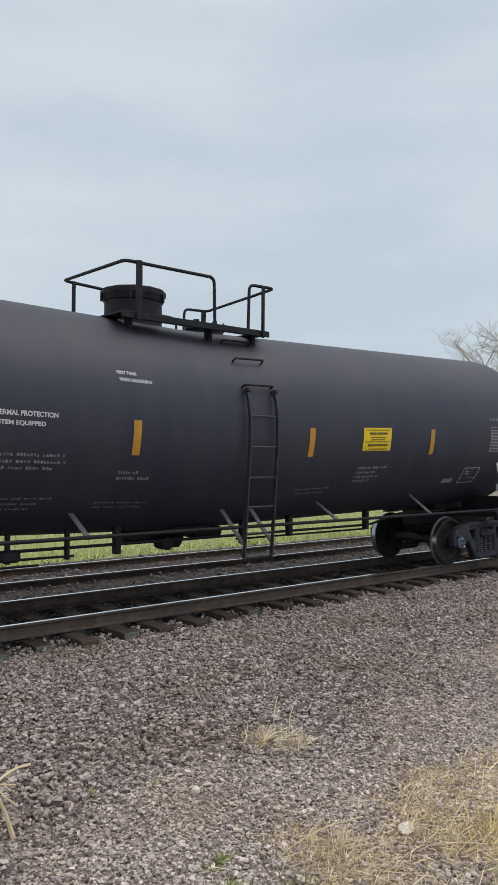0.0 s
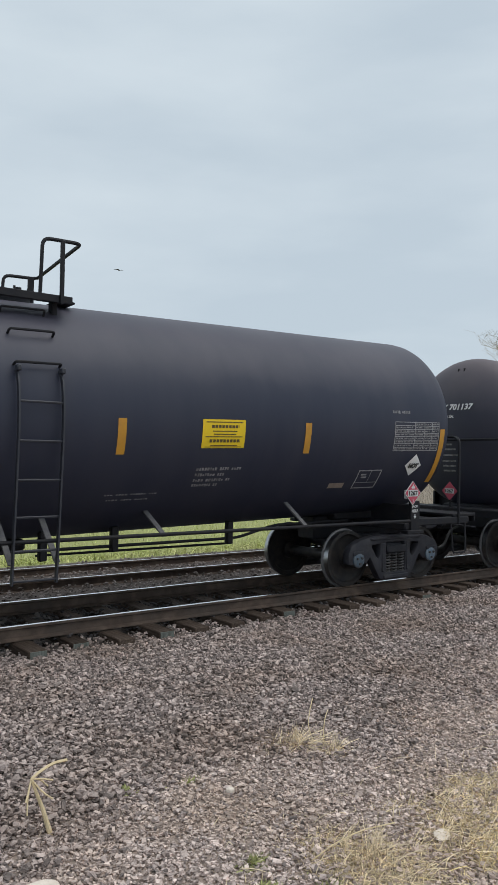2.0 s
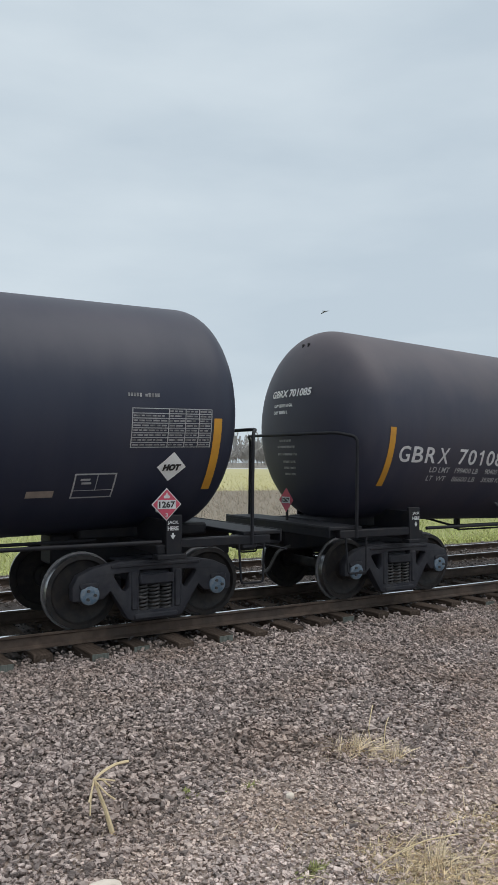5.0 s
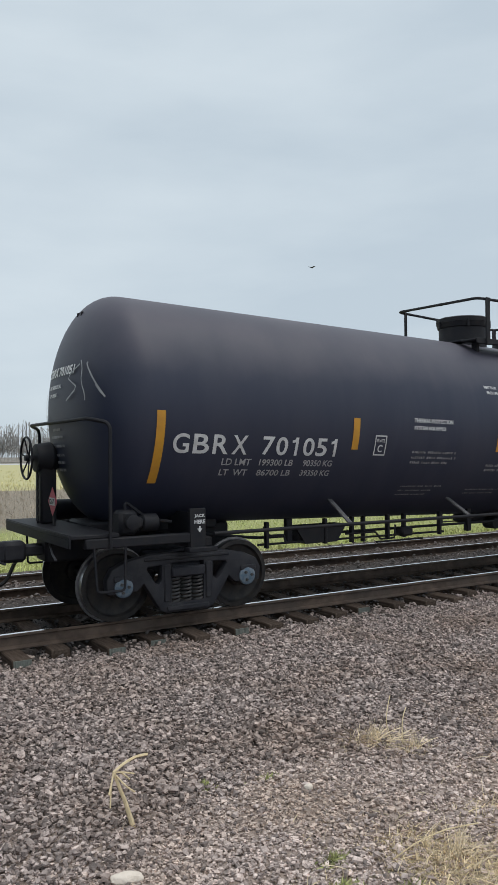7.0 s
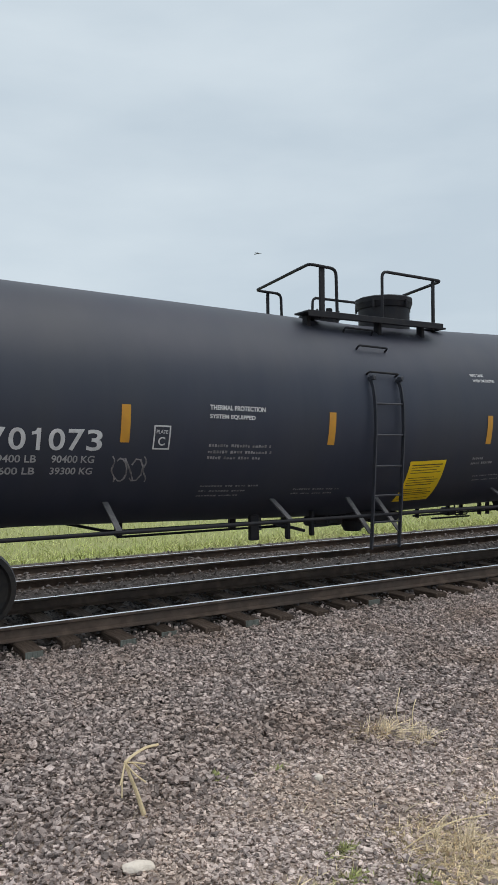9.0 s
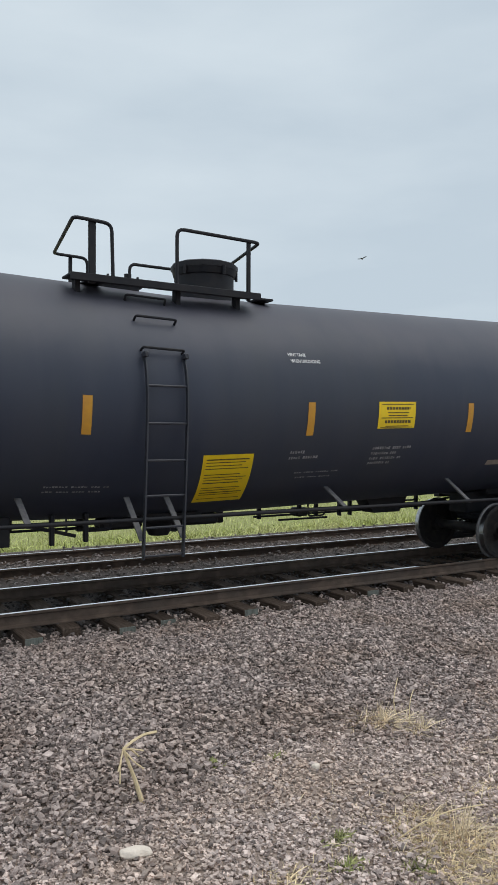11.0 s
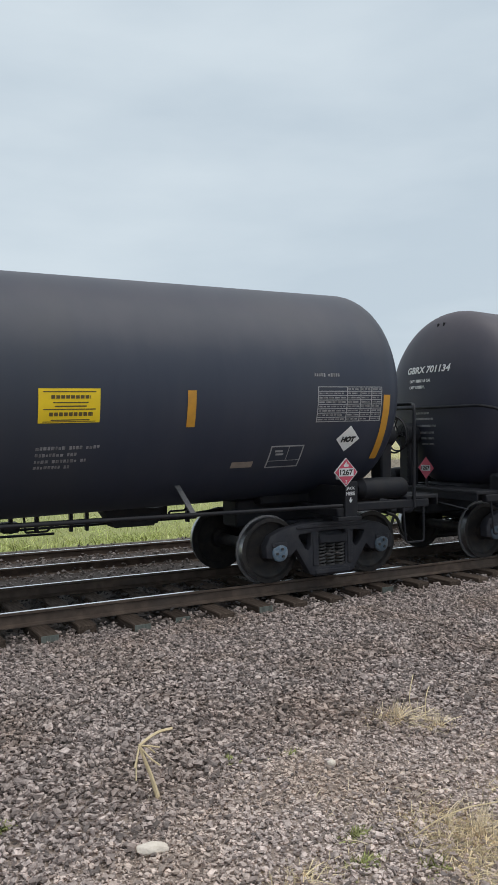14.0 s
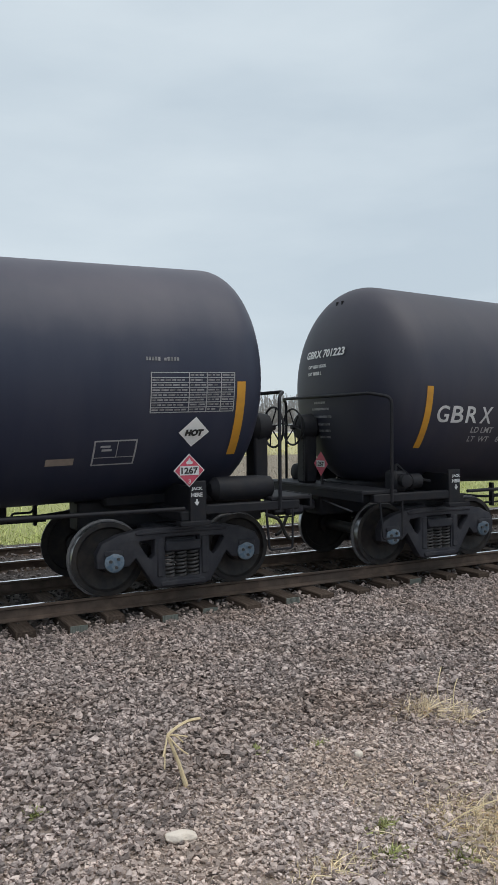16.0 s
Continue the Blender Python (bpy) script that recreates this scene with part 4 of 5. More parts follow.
def make_ground():
    bm = bmesh.new()
    xs = [-3000, -600, -150, -40, -12] + [i * 1.0 for i in range(-8, 40)] + [50, 80, 150, 600, 3000]
    ys = [-600, -60, -12, -3, 0, 1, 2, 3, 4, 5, 6, 6.9, 7.5, 8.1, 8.35, 9, 11, 13, 15.6, 16.2, 17, 18.6, 22, 26, 32, 40, 60, 90, 150, 300, 800, 3000]
    grid = [[bm.verts.new((x, y, ground_z(x, y) - .012)) for x in xs] for y in ys]
    for ra, rb in zip(grid, grid[1:]):
        for j in range(len(xs) - 1):
            bm.faces.new((ra[j], ra[j + 1], rb[j + 1], rb[j]))
    m = material("earth_and_fields", (0.40, 0.32, 0.272), 0.9, second=(0.22, 0.17, 0.142), scale=75, amount=0.9, bump=0.9, bump_scale=120)
    nt = m.node_tree
    p = nt.nodes["Principled BSDF"]
    base = p.inputs["Base Color"].links[0].from_socket
    tc = nt.nodes.new("ShaderNodeTexCoord")
    wob = nt.nodes.new("ShaderNodeTexNoise")
    wob.inputs["Scale"].default_value, wob.inputs["Detail"].default_value = 0.12, 4
    nt.links.new(tc.outputs["Object"], wob.inputs["Vector"])
    sep = nt.nodes.new("ShaderNodeSeparateXYZ")
    nt.links.new(tc.outputs["Object"], sep.inputs["Vector"])

    def op(kind, a, b):
        n = nt.nodes.new("ShaderNodeMath")
        n.operation = kind
        for s, v in zip(n.inputs, (a, b)):
            if isinstance(v, float):
                s.default_value = v
            else:
                nt.links.new(v, s)
        return n.outputs["Value"]

    def band(col, start, width, wave, tint, tint_scale):
        nonlocal base
        edge = op("ADD", sep.outputs["Y"], op("MULTIPLY", op("SUBTRACT", wob.outputs["Fac"], 0.5), wave))
        r = nt.nodes.new("ShaderNodeMapRange")
        r.inputs["From Min"].default_value, r.inputs["From Max"].default_value = start, start + width
        nt.links.new(edge, r.inputs["Value"])
        n = nt.nodes.new("ShaderNodeTexNoise")
        n.inputs["Scale"].default_value, n.inputs["Detail"].default_value = tint_scale, 6
        nt.links.new(tc.outputs["Object"], n.inputs["Vector"])
        t = nt.nodes.new("ShaderNodeMixRGB")
        t.inputs["Color1"].default_value, t.inputs["Color2"].default_value = (*col, 1), (*tint, 1)
        nt.links.new(n.outputs["Fac"], t.inputs["Fac"])
        x = nt.nodes.new("ShaderNodeMixRGB")
        nt.links.new(r.outputs["Result"], x.inputs["Fac"])
        nt.links.new(base, x.inputs["Color1"])
        nt.links.new(t.outputs["Color"], x.inputs["Color2"])
        base = x.outputs["Color"]

    band((0.10, 0.080, 0.070), 4.2, 2.2, 2.0, (0.05, 0.040, 0.036), 30.0)    # earth under the ballast, shade of the stone gaps put into its colour
    band((0.27, 0.31, 0.09), 15.8, 0.6, 1.2, (0.36, 0.35, 0.16), 1.5)     # grass verge
    band((0.30, 0.25, 0.19), 27.0, 3.0, 4.0, (0.21, 0.18, 0.14), 0.7)     # dry scrub
    band((0.52, 0.47, 0.23), 60.0, 2.0, 4.0, (0.45, 0.42, 0.22), 0.25)    # yellow crop
    band((0.55, 0.54, 0.52), 250.0, 3.0, 0.0, (0.5, 0.5, 0.48), 0.05)     # pale road
    band((0.26, 0.23, 0.19), 300.0, 6.0, 0.0, (0.2, 0.18, 0.15), 0.05)    # fallow land
    nt.links.new(base, p.inputs["Base Color"])
    g = part("ground", bm, m, None, smooth=False)
    tagged(g, "gravel ground running into grass and yellow fields", "ground", kind="structure")


make_ground()


def stones(name, count, area, size, mat, label, seed, keep=None, lift=0.0, heap=.85, small=False, tilt=.5):
    """Loose broken stones, joined into one mesh. area: function from two random numbers to x, y."""
    rs = np.random.RandomState(seed)
    block = np.array([(x, y, z) for x in (-1, 1) for y in (-1, 1) for z in (-1, 1)]) * .72
    tri = np.array([(0, 1, 3), (0, 3, 2), (4, 6, 7), (4, 7, 5), (0, 4, 5), (0, 5, 1), (2, 3, 7), (2, 7, 6), (0, 2, 6), (0, 6, 4), (1, 5, 7), (1, 7, 3)])
    if small:
        block = np.array([(1, 0, 0), (-1, 0, 0), (0, 1, 0), (0, -1, 0), (0, 0, 1), (0, 0, -1)]) * 1.15
        tri = np.array([(0, 2, 4), (2, 1, 4), (1, 3, 4), (3, 0, 4), (2, 0, 5), (1, 2, 5), (3, 1, 5), (0, 3, 5)])
    m = len(block)
    uv = rs.rand(count, 2)
    xy = np.array([area(a, b) for a, b in uv])
    if keep is not None:
        xy = xy[np.array([keep(x, y) for x, y in xy])]
    n = len(xy)
    z = np.array([ground_z(x, y) for x, y in xy])
    s = size * np.exp(np.clip(rs.randn(n) * .28, -.6, .55))
    # settled chips: turned any way round, tipped a little off their flat side
    turn, axis, tip = rs.uniform(0, 6.283, n), rs.uniform(0, 6.283, n), rs.randn(n) * tilt
    ct, st, ca, sa, cp, sp = np.cos(turn), np.sin(turn), np.cos(axis), np.sin(axis), np.cos(tip), np.sin(tip)
    zero, one = np.zeros(n), np.ones(n)
    about = np.stack([np.stack([ct, -st, zero], 1), np.stack([st, ct, zero], 1), np.stack([zero, zero, one], 1)], 1)
    tipped = np.stack([np.stack([cp + ca * ca * (1 - cp), ca * sa * (1 - cp), sa * sp], 1), np.stack([ca * sa * (1 - cp), cp + sa * sa * (1 - cp), -ca * sp], 1),
                       np.stack([-sa * sp, ca * sp, cp], 1)], 1)
    rot = np.einsum("nij,njk->nik", tipped, about)
    shape = np.stack([rs.uniform(.8, 1.4, n), rs.uniform(.6, 1.0, n), rs.uniform(.35, .7, n)], 1)
    v = (block[None] + rs.uniform(-.42, .42, (n, m, 3))) * shape[:, None, :] * (s / 2)[:, None, None]
    v = np.einsum("nij,nkj->nki", rot, v)
    v[:, :, 0] += xy[:, None, 0]
    v[:, :, 1] += xy[:, None, 1]
    v[:, :, 2] += (z + lift + rs.uniform(-.4, heap, n) * s)[:, None]
    faces = (tri[None] + (np.arange(n) * m)[:, None, None]).reshape(-1, 3)
    me = bpy.data.meshes.new(name)
    me.vertices.add(n * m)
    me.vertices.foreach_set("co", v.reshape(-1).astype(np.float32))
    me.loops.add(len(faces) * 3)
    me.loops.foreach_set("vertex_index", faces.reshape(-1).astype(np.int32))
    me.polygons.add(len(faces))
    me.polygons.foreach_set("loop_start", np.arange(0, len(faces) * 3, 3, dtype=np.int32))
    me.update(calc_edges=True)
    me.validate()
    me.shade_flat()
    me.materials.append(mat)
    return tagged(new(name, me), label, "gravel", kind="stuff")


def fan(y0, y1, left, right):
    """Spread over the wedge of ground in front of the camera, evenly by area."""
    def at(a, b):
        y = math.sqrt(y0 * y0 + a * (y1 * y1 - y0 * y0))
        return left(y) + b * (right(y) - left(y)), y
    return at



def near_edge(x, y):
    """Uneven line between the pale fine gravel and the dark coarse ballast."""
    return 4.7 + 1.6 * noise.noise(Vector((x * .5, y * .7, 3))) + .18 * (x - 3.5)


def left(y):
    return y * .10 - .25


def right(y):
    return y * 1.75 + .6


stones("ballast", 96000, fan(3.6, 8.6, left, right), .027, STONE, "dark grey-brown crushed stone ballast beside the track", 11, keep=lambda x, y: y > near_edge(x, y) - .5 + .8 * noise.noise(Vector((x * 31, y * 31, 5))))
stones("ballast", 20000, fan(4.4, 8.5, left, right), .038, STONE, "coarse grey crushed stone ballast below the sleepers", 12, keep=lambda x, y: y > near_edge(x, y) + .3 * noise.noise(Vector((x * 11, y * 11, 2))))
stones("gravel", 84000, fan(1.9, 6.4, left, right), .0175, DUSTY, "pale dusty fine gravel", 14, heap=.35, tilt=.35, keep=lambda x, y: y < near_edge(x, y) + .9 * noise.noise(Vector((x * 9, y * 9, 0))) + .7 * noise.noise(Vector((x * 37, y * 37, 0))))
stones("gravel", 13000, fan(1.9, 6.4, left, right), .029, DUSTY, "scattered pale stones on the fine gravel", 15, heap=.4, tilt=.3, keep=lambda x, y: y < near_edge(x, y) + .6)
stones("gravel", 11000, fan(1.9, 6.0, left, right), .026, STONE, "scattered dark stones on the fine gravel", 16, heap=.4, tilt=.3, keep=lambda x, y: y < near_edge(x, y))
stones("ballast", 11000, lambda a, b: (-1 + b * 24, 8.9 + a * 2.6), .045, SHADED_BED, "near-black ballast between the rails, the train's shade in its colour", 13, small=True, lift=.055)
stones("ballast", 5500, lambda a, b: (-1 + b * 24, 8.25 + a * .75), .042, STONE, "crushed stone heaped round the ends of the sleepers", 18, lift=.015, heap=.5)
stones("ballast", 11000, lambda a, b: (-1 + b * 24, 11.3 + a * 4.2), .05, DARKSTONE, "grey-brown ballast of the second track", 17, small=True)

stones("gravel", 22000, lambda a, b: (-11 + 28 * b, -7 + 15.4 * a), .05, DUSTY, "loose pale gravel round the viewpoint", 19, small=True, heap=.3,
       keep=lambda x, y: not (y > 1.9 and left(y) < x < right(y)))

RAIL = [(-.07, -.175), (-.07, -.162), (-.012, -.14), (-.011, -.045), (-.037, -.03), (-.037, -.006), (-.028, 0), (.028, 0), (.037, -.006), (.037, -.03), (.011, -.045), (.012, -.14), (.07, -.162), (.07, -.175)]


def make_track(name, yc, z0, seed, near):
    track = tagged(new(name), "railway track on timber sleepers in stone ballast", "railway track", kind="structure")
    for side in (-1, 1):
        bm = bmesh.new()
        y = yc + side * .755
        cuts = [-150, -20] + [i * 4.0 for i in range(-2, 9)] + [60, 250]
        rings = [[bm.verts.new((x, y + a, z0 + b)) for a, b in RAIL] for x in cuts]
        n = len(RAIL)
        for ra, rb in zip(rings, rings[1:]):
            for j in range(n):
                f = bm.faces.new((ra[j], ra[(j + 1) % n], rb[(j + 1) % n], rb[j]))
                f.material_index = 1 if j == 6 else 0
        part("rail", turned(bm, 0), (RUST, SHINE), track, "rusty steel rail with a polished top", smooth=False)
    rnd = random.Random(seed)
    bm = bmesh.new()
    box(bm, -.115, .115, -1.30, 1.30, -.17, 0, .012)
    bmesh.ops.recalc_face_normals(bm, faces=bm.faces)
    tie = bpy.data.meshes.new("sleeper")
    bm.to_mesh(tie)
    bm.free()
    tie.materials.append(WOOD)
    bm = bmesh.new()
    box(bm, -.09, .09, -.18, .18, 0, .014, .003)
    for sx, sy in ((-.06, -.10), (.06, -.10), (.05, .10)):
        box(bm, sx - .012, sx + .012, sy - .02, sy + .02, .014, .05, .003)
    bmesh.ops.recalc_face_normals(bm, faces=bm.faces)
    plate = bpy.data.meshes.new("tie_plate")
    bm.to_mesh(plate)
    bm.free()
    plate.materials.append(RUST)
    bm = bmesh.new()
    box(bm, -.10, .10, -.006, .0, -.085, -.006)
    for i in range(11):
        box(bm, -.097 + i * .0185, -.086 + i * .0185, -.012, -.005, -.083, -.008)
    bmesh.ops.recalc_face_normals(bm, faces=bm.faces)
    cap = bpy.data.meshes.new("end_plate")
    bm.to_mesh(cap)
    bm.free()
    cap.materials.append(PLATE)
    top = z0 - .185
    for i in range(-30, 150):
        ob = new("sleeper", tie)
        ob.parent = track
        out = rnd.choice((-.06, -.02, .05, .12, .18)) + rnd.uniform(-.03, .03)
        turn = rnd.uniform(-1.6, 1.6)
        ob.matrix_local = pose(2.21 + i * .572 + rnd.uniform(-.03, .03), yc + out, top + rnd.uniform(-.012, .006), rnd.uniform(-.4, .4), 0, turn)
        if near and -8 < i < 45:
            for side in (-1, 1):
                pl = new("tie_plate", plate)
                pl.parent = track
                pl.matrix_local = pose(ob.matrix_local.translation.x, yc + side * .755, top + .004, 0, 0, 0)
            if i in (-2, 0, 2, 3, 5, 9, 14, 20):
                c = new("end_plate", cap)
                c.parent = ob
                c.matrix_local = pose(0, -1.302, 0)
    return track


make_track("track_1", TRACK_Y, 0.0, 5, True)
make_track("track_2", TRACK2_Y, TRACK2_Z, 6, False)


# ---- plants and small things on the ground ----
def blades(name, count, spot, length, mat, label, seed, thick=.0025, lean=.6, category="grass", droop=.5, kind="stuff"):
    """Grass blades as thin bent strips. spot: function of a random source to x, y and a scale."""
    rnd = random.Random(seed)
    verts, faces = [], []
    for _ in range(count):
        x, y, k = spot(rnd)
        a, L = rnd.uniform(0, 2 * math.pi), length * k * rnd.uniform(.4, 1.2)
        ln, w = rnd.uniform(.1, 1.0) * lean, thick * rnd.uniform(.6, 1.4)
        side = Vector((-math.sin(a), math.cos(a), 0)) * w
        p, z0 = Vector((x, y, 0)), ground_z(x, y) - .01
        b = len(verts)
        for i in range(4):
            t = i / 3
            c = p + Vector((math.cos(a), math.sin(a), 0)) * L * (ln * t + droop * ln * t * t)
            zz = z0 + max(.004, L * (t * (1 - .55 * ln) - droop * ln * t * t * .55))
            ww = side * (1 - .7 * t)
            verts += [(c.x - ww.x, c.y - ww.y, zz), (c.x + ww.x, c.y + ww.y, zz + w)]
        faces += [(b + 2 * i, b + 2 * i + 1, b + 2 * i + 3, b + 2 * i + 2) for i in range(3)]
    me = bpy.data.meshes.new(name)
    me.from_pydata(verts, [], faces)
    me.materials.append(mat)
    return tagged(new(name, me), label, category, kind=kind)


def spot_round(cx, cy, rx, ry):
    def at(rnd):
        a, r = rnd.uniform(0, 6.283), abs(rnd.gauss(0, .5))
        return cx + math.cos(a) * r * rx, cy + math.sin(a) * r * ry, max(.35, 1.2 - r)
    return at


def spot_patch(x0, x1, y0, y1):
    def at(rnd):
        while True:
            x, y = rnd.uniform(x0, x1), rnd.uniform(y0, y1)
            u = min(x - x0, x1 - x, (y1 - y) * 1.5, .5) / .5
            if noise.noise(Vector((x * 2.1, y * 2.6, 7))) + .55 * u > rnd.uniform(-.15, .85):
                return x, y, rnd.uniform(.5, 1.2)
    return at


blades("dry_grass", 24000, spot_patch(2.85, 6.0, 1.9, 3.50), .09, MATTED, "matted dry yellow grass at the edge of the gravel", 21, thick=.0024, lean=1.7, droop=.6)
blades("dry_grass", 700, spot_patch(2.95, 5.8, 1.9, 3.35), .24, STRAW, "long loose straws lying on the matted grass", 20, thick=.0028, lean=1.6, droop=.5)
blades("dry_grass", 90, spot_round(3.26, 3.06, .30, .18), .27, STRAW, "tuft of bleached dry grass", 22, lean=.75, droop=.5)
blades("dry_grass", 260, spot_round(4.15, 2.62, .75, .20), .30, YELLOWSTRAW, "swath of yellow straw lying flat", 23, lean=1.7, droop=.5)
blades("dry_grass", 500, spot_patch(2.4, 5.6, 1.8, 4.0), .13, STRAW, "thin dry grass scattered on the gravel", 24, lean=1.0, droop=.9)
blades("dry_grass", 260, spot_round(2.15, 3.22, .75, .22), .09, MATTED, "thin dry grass scattered on the gravel", 19, lean=.9, droop=.8)
blades("grass_tuft", 330, spot_round(4.02, 4.62, .42, .24), .21, STRAW, "small dry grass tuft growing in the ballast", 25, thick=.0024, lean=1.1, droop=.5)
blades("grass_tuft", 130, spot_round(4.18, 4.35, .22, .12), .15, STRAW, "small dry grass tuft growing in the ballast", 26, lean=.75, droop=.5)
for x, y, rx, ry, count in ((2.49, 4.66, .09, .07, 110), (2.66, 3.42, .22, .12, 150), (2.52, 3.18, .26, .10, 150), (2.86, 2.98, .20, .12, 90), (.92, 4.52, .16, .10, 80), (2.93, 4.54, .14, .08, 45)):
    blades("weed", count, spot_round(x, y, rx, ry), .055, LEAF, "small green weed in the gravel", int(100 * x), thick=.0045, lean=.9, category="plant")


def litter_spot(rnd):
    x, y = fan(2.6, 7.2, left, right)(rnd.random(), rnd.random())
    return x, y, rnd.uniform(.5, 1.3)


blades("plant_litter", 420, litter_spot, .11, TWIG, "bits of dead stems blown over the stones", 30, thick=.0024, lean=1.0, droop=.35, category="litter")


def field_grass(rnd):
    y = 16.1 + 11 * rnd.random() ** 1.6
    return rnd.uniform(-3, 1.9 * y + 4), y, 1.0


blades("verge_grass", 26000, field_grass, .26, GRASS, "rough green and straw grass beyond the second track", 31, thick=.008, lean=.7)


def scrub_spot(rnd):
    y = 27 + 33 * rnd.random()
    return rnd.uniform(-2, 1.5 * y), y, rnd.uniform(.6, 1.6)


blades("dry_scrub", 22000, scrub_spot, .55, material("scrub_stems", (0.38, 0.32, 0.25), .9, second=(0.27, 0.23, 0.18), scale=2, vary=.4, island=True),
       "brown dry weeds before the field", 32, thick=.007, lean=.7)


def crop_spot(rnd):
    y = 60 + 90 * rnd.random() ** 1.5
    return rnd.uniform(-4, 1.4 * y), y, 1.0


blades("field_crop", 14000, crop_spot, .35, material("crop_stems", (0.60, 0.53, 0.25), .9, second=(0.44, 0.42, 0.21), scale=.5, vary=.25, island=True),
       "pale yellow crop in a flat field", 33, thick=.025, lean=.6, category="field")


def make_stalk(x, y):
    """A snapped dry stalk with thin side stems, standing bent over in the gravel."""
    z = ground_z(x, y)
    st = tagged(new("broken_stalk"), "pale broken dry plant stalk standing in the gravel", "plant")
    st.location = (x, y, z)
    bm = bmesh.new()
    top = Vector((-.12, .03, .34))
    tube(bm, [(0, 0, -.02), (-.05, .012, .15), tuple(top)], [.017, .013, .009], 8)
    part("stem", bm, PALESTALK, st)
    for pts in ([(0, 0, 0), (.07, .02, .03), (.16, .04, .05), (.25, .05, .045)], [(0, 0, 0), (-.03, -.03, -.09), (-.04, -.05, -.19)], [(0, 0, 0), (.06, -.04, -.08), (.12, -.05, -.13)],
                [(0, 0, 0), (.06, 0, -.01), (.15, .03, -.05)], [(0, 0, 0), (-.02, -.02, -.05), (-.05, -.05, -.11)], [(0, 0, 0), (.07, .05, -.03), (.12, .03, -.08)]):
        bm = bmesh.new()
        tube(bm, rounded([tuple(top + Vector(p)) for p in pts], .03, 3), .0095 if pts[-1][0] > .2 else .0055, 5)
        part("side_stem", bm, PALESTALK, st)
    return st


make_stalk(1.86, 4.42)
for x, y, pts in ((4.20, 4.64, ((0, 0, 0), (-.03, .03, .12), (.03, .07, .23), (.10, .12, .29))), (4.16, 4.46, ((0, 0, 0), (.02, .03, .12), (.07, .07, .21), (.13, .10, .25))),
                  (2.95, 3.25, ((0, 0, 0), (.12, -.05, .08), (.30, -.1, .13), (.5, -.18, .15)))):
    bm = bmesh.new()
    tube(bm, rounded(pts, .06, 4), .004, 5)
    w = part("dry_stem", bm, PALESTALK, None)
    w.location = (x, y, ground_z(x, y))
    tagged(w, "thin bent dry grass stem", "plant", "dry stems")


def make_rock(x, y, sx, sy, sz, seed, mat, label):
    rnd = random.Random(seed)
    bm = bmesh.new()
    bmesh.ops.create_icosphere(bm, subdivisions=3, radius=1)
    for v in bm.verts:
        d = 1 + .22 * noise.noise(v.co * 1.7 + Vector((seed, 0, 0))) + .07 * noise.noise(v.co * 5)
        v.co = Vector((v.co.x * sx, v.co.y * sy, v.co.z * sz)) * d
    bmesh.ops.rotate(bm, cent=(0, 0, 0), matrix=Matrix.Rotation(rnd.uniform(-.5, .5), 3, "Z"), verts=bm.verts)
    r = part("stone", bm, mat, None)
    r.location = (x, y, ground_z(x, y) + sz * .45)
    tagged(r, label, "stone", "loose stones")


make_rock(1.58, 3.86, .095, .045, .032, 1, PALEROCK, "large pale stone lying on the gravel")
make_rock(3.80, 3.0, .075, .05, .016, 2, PALEROCK, "pale flat stone among the dry grass")
make_rock(3.08, 4.24, .032, .026, .025, 3, PALEROCK, "small pale stone on the gravel")


# ---- distance ----
def make_tree(name, seed, height, spread, depth, twig):
    """A bare tree: tapered trunk and limbs that fork down to fine twigs."""
    rnd = random.Random(seed)
    trunk, crown = bmesh.new(), bmesh.new()

    def limb(p, d, length, r, level):
        pts = [p]
        for i in range(3):
            d = (d + Vector((rnd.gauss(0, .12), rnd.gauss(0, .12), rnd.gauss(.04, .06)))).normalized()
            pts.append(pts[-1] + d * length / 3)
        tube(trunk if level < 2 else crown, pts, [r, r * .88, r * .76, r * .62], 6 if level < 2 else 3)
        if level == depth:
            return
        for i in range(rnd.randint(3, 4) if level else 6):
            k = rnd.uniform(.35, 1.0)
            q = pts[0].lerp(pts[-1], k) if level else pts[0].lerp(pts[-1], .3 + .7 * k)
            side = Vector((rnd.gauss(0, 1), rnd.gauss(0, 1), rnd.uniform(-.1, .5))).normalized()
            limb(q, (d * (1 - spread) + side * spread).normalized(), length * rnd.uniform(.5, .72), max(twig, r * .5), level + 1)

    limb(Vector((0, 0, -.3)), Vector((0, 0, 1)), height * .5, height * .018, 0)
    tree = tagged(new(name), "bare leafless tree in the misty distance", "tree", "distant trees")
    part("trunk", trunk, HAZY_BARK, tree, smooth=False)
    part("crown", crown, HAZY_BARK, tree, smooth=False)
    return tree


first = make_tree("bare_tree", 3, 31, .62, 5, .018)
first.matrix_world = pose(104.5, 56, -.6, 0, 0, 20)
rnd = random.Random(17)
for x, y in ((112, 70), (128, 66), (150, 84)):
    copy_thing(first, pose(x, y, -.6, 0, 0, rnd.uniform(0, 360)))


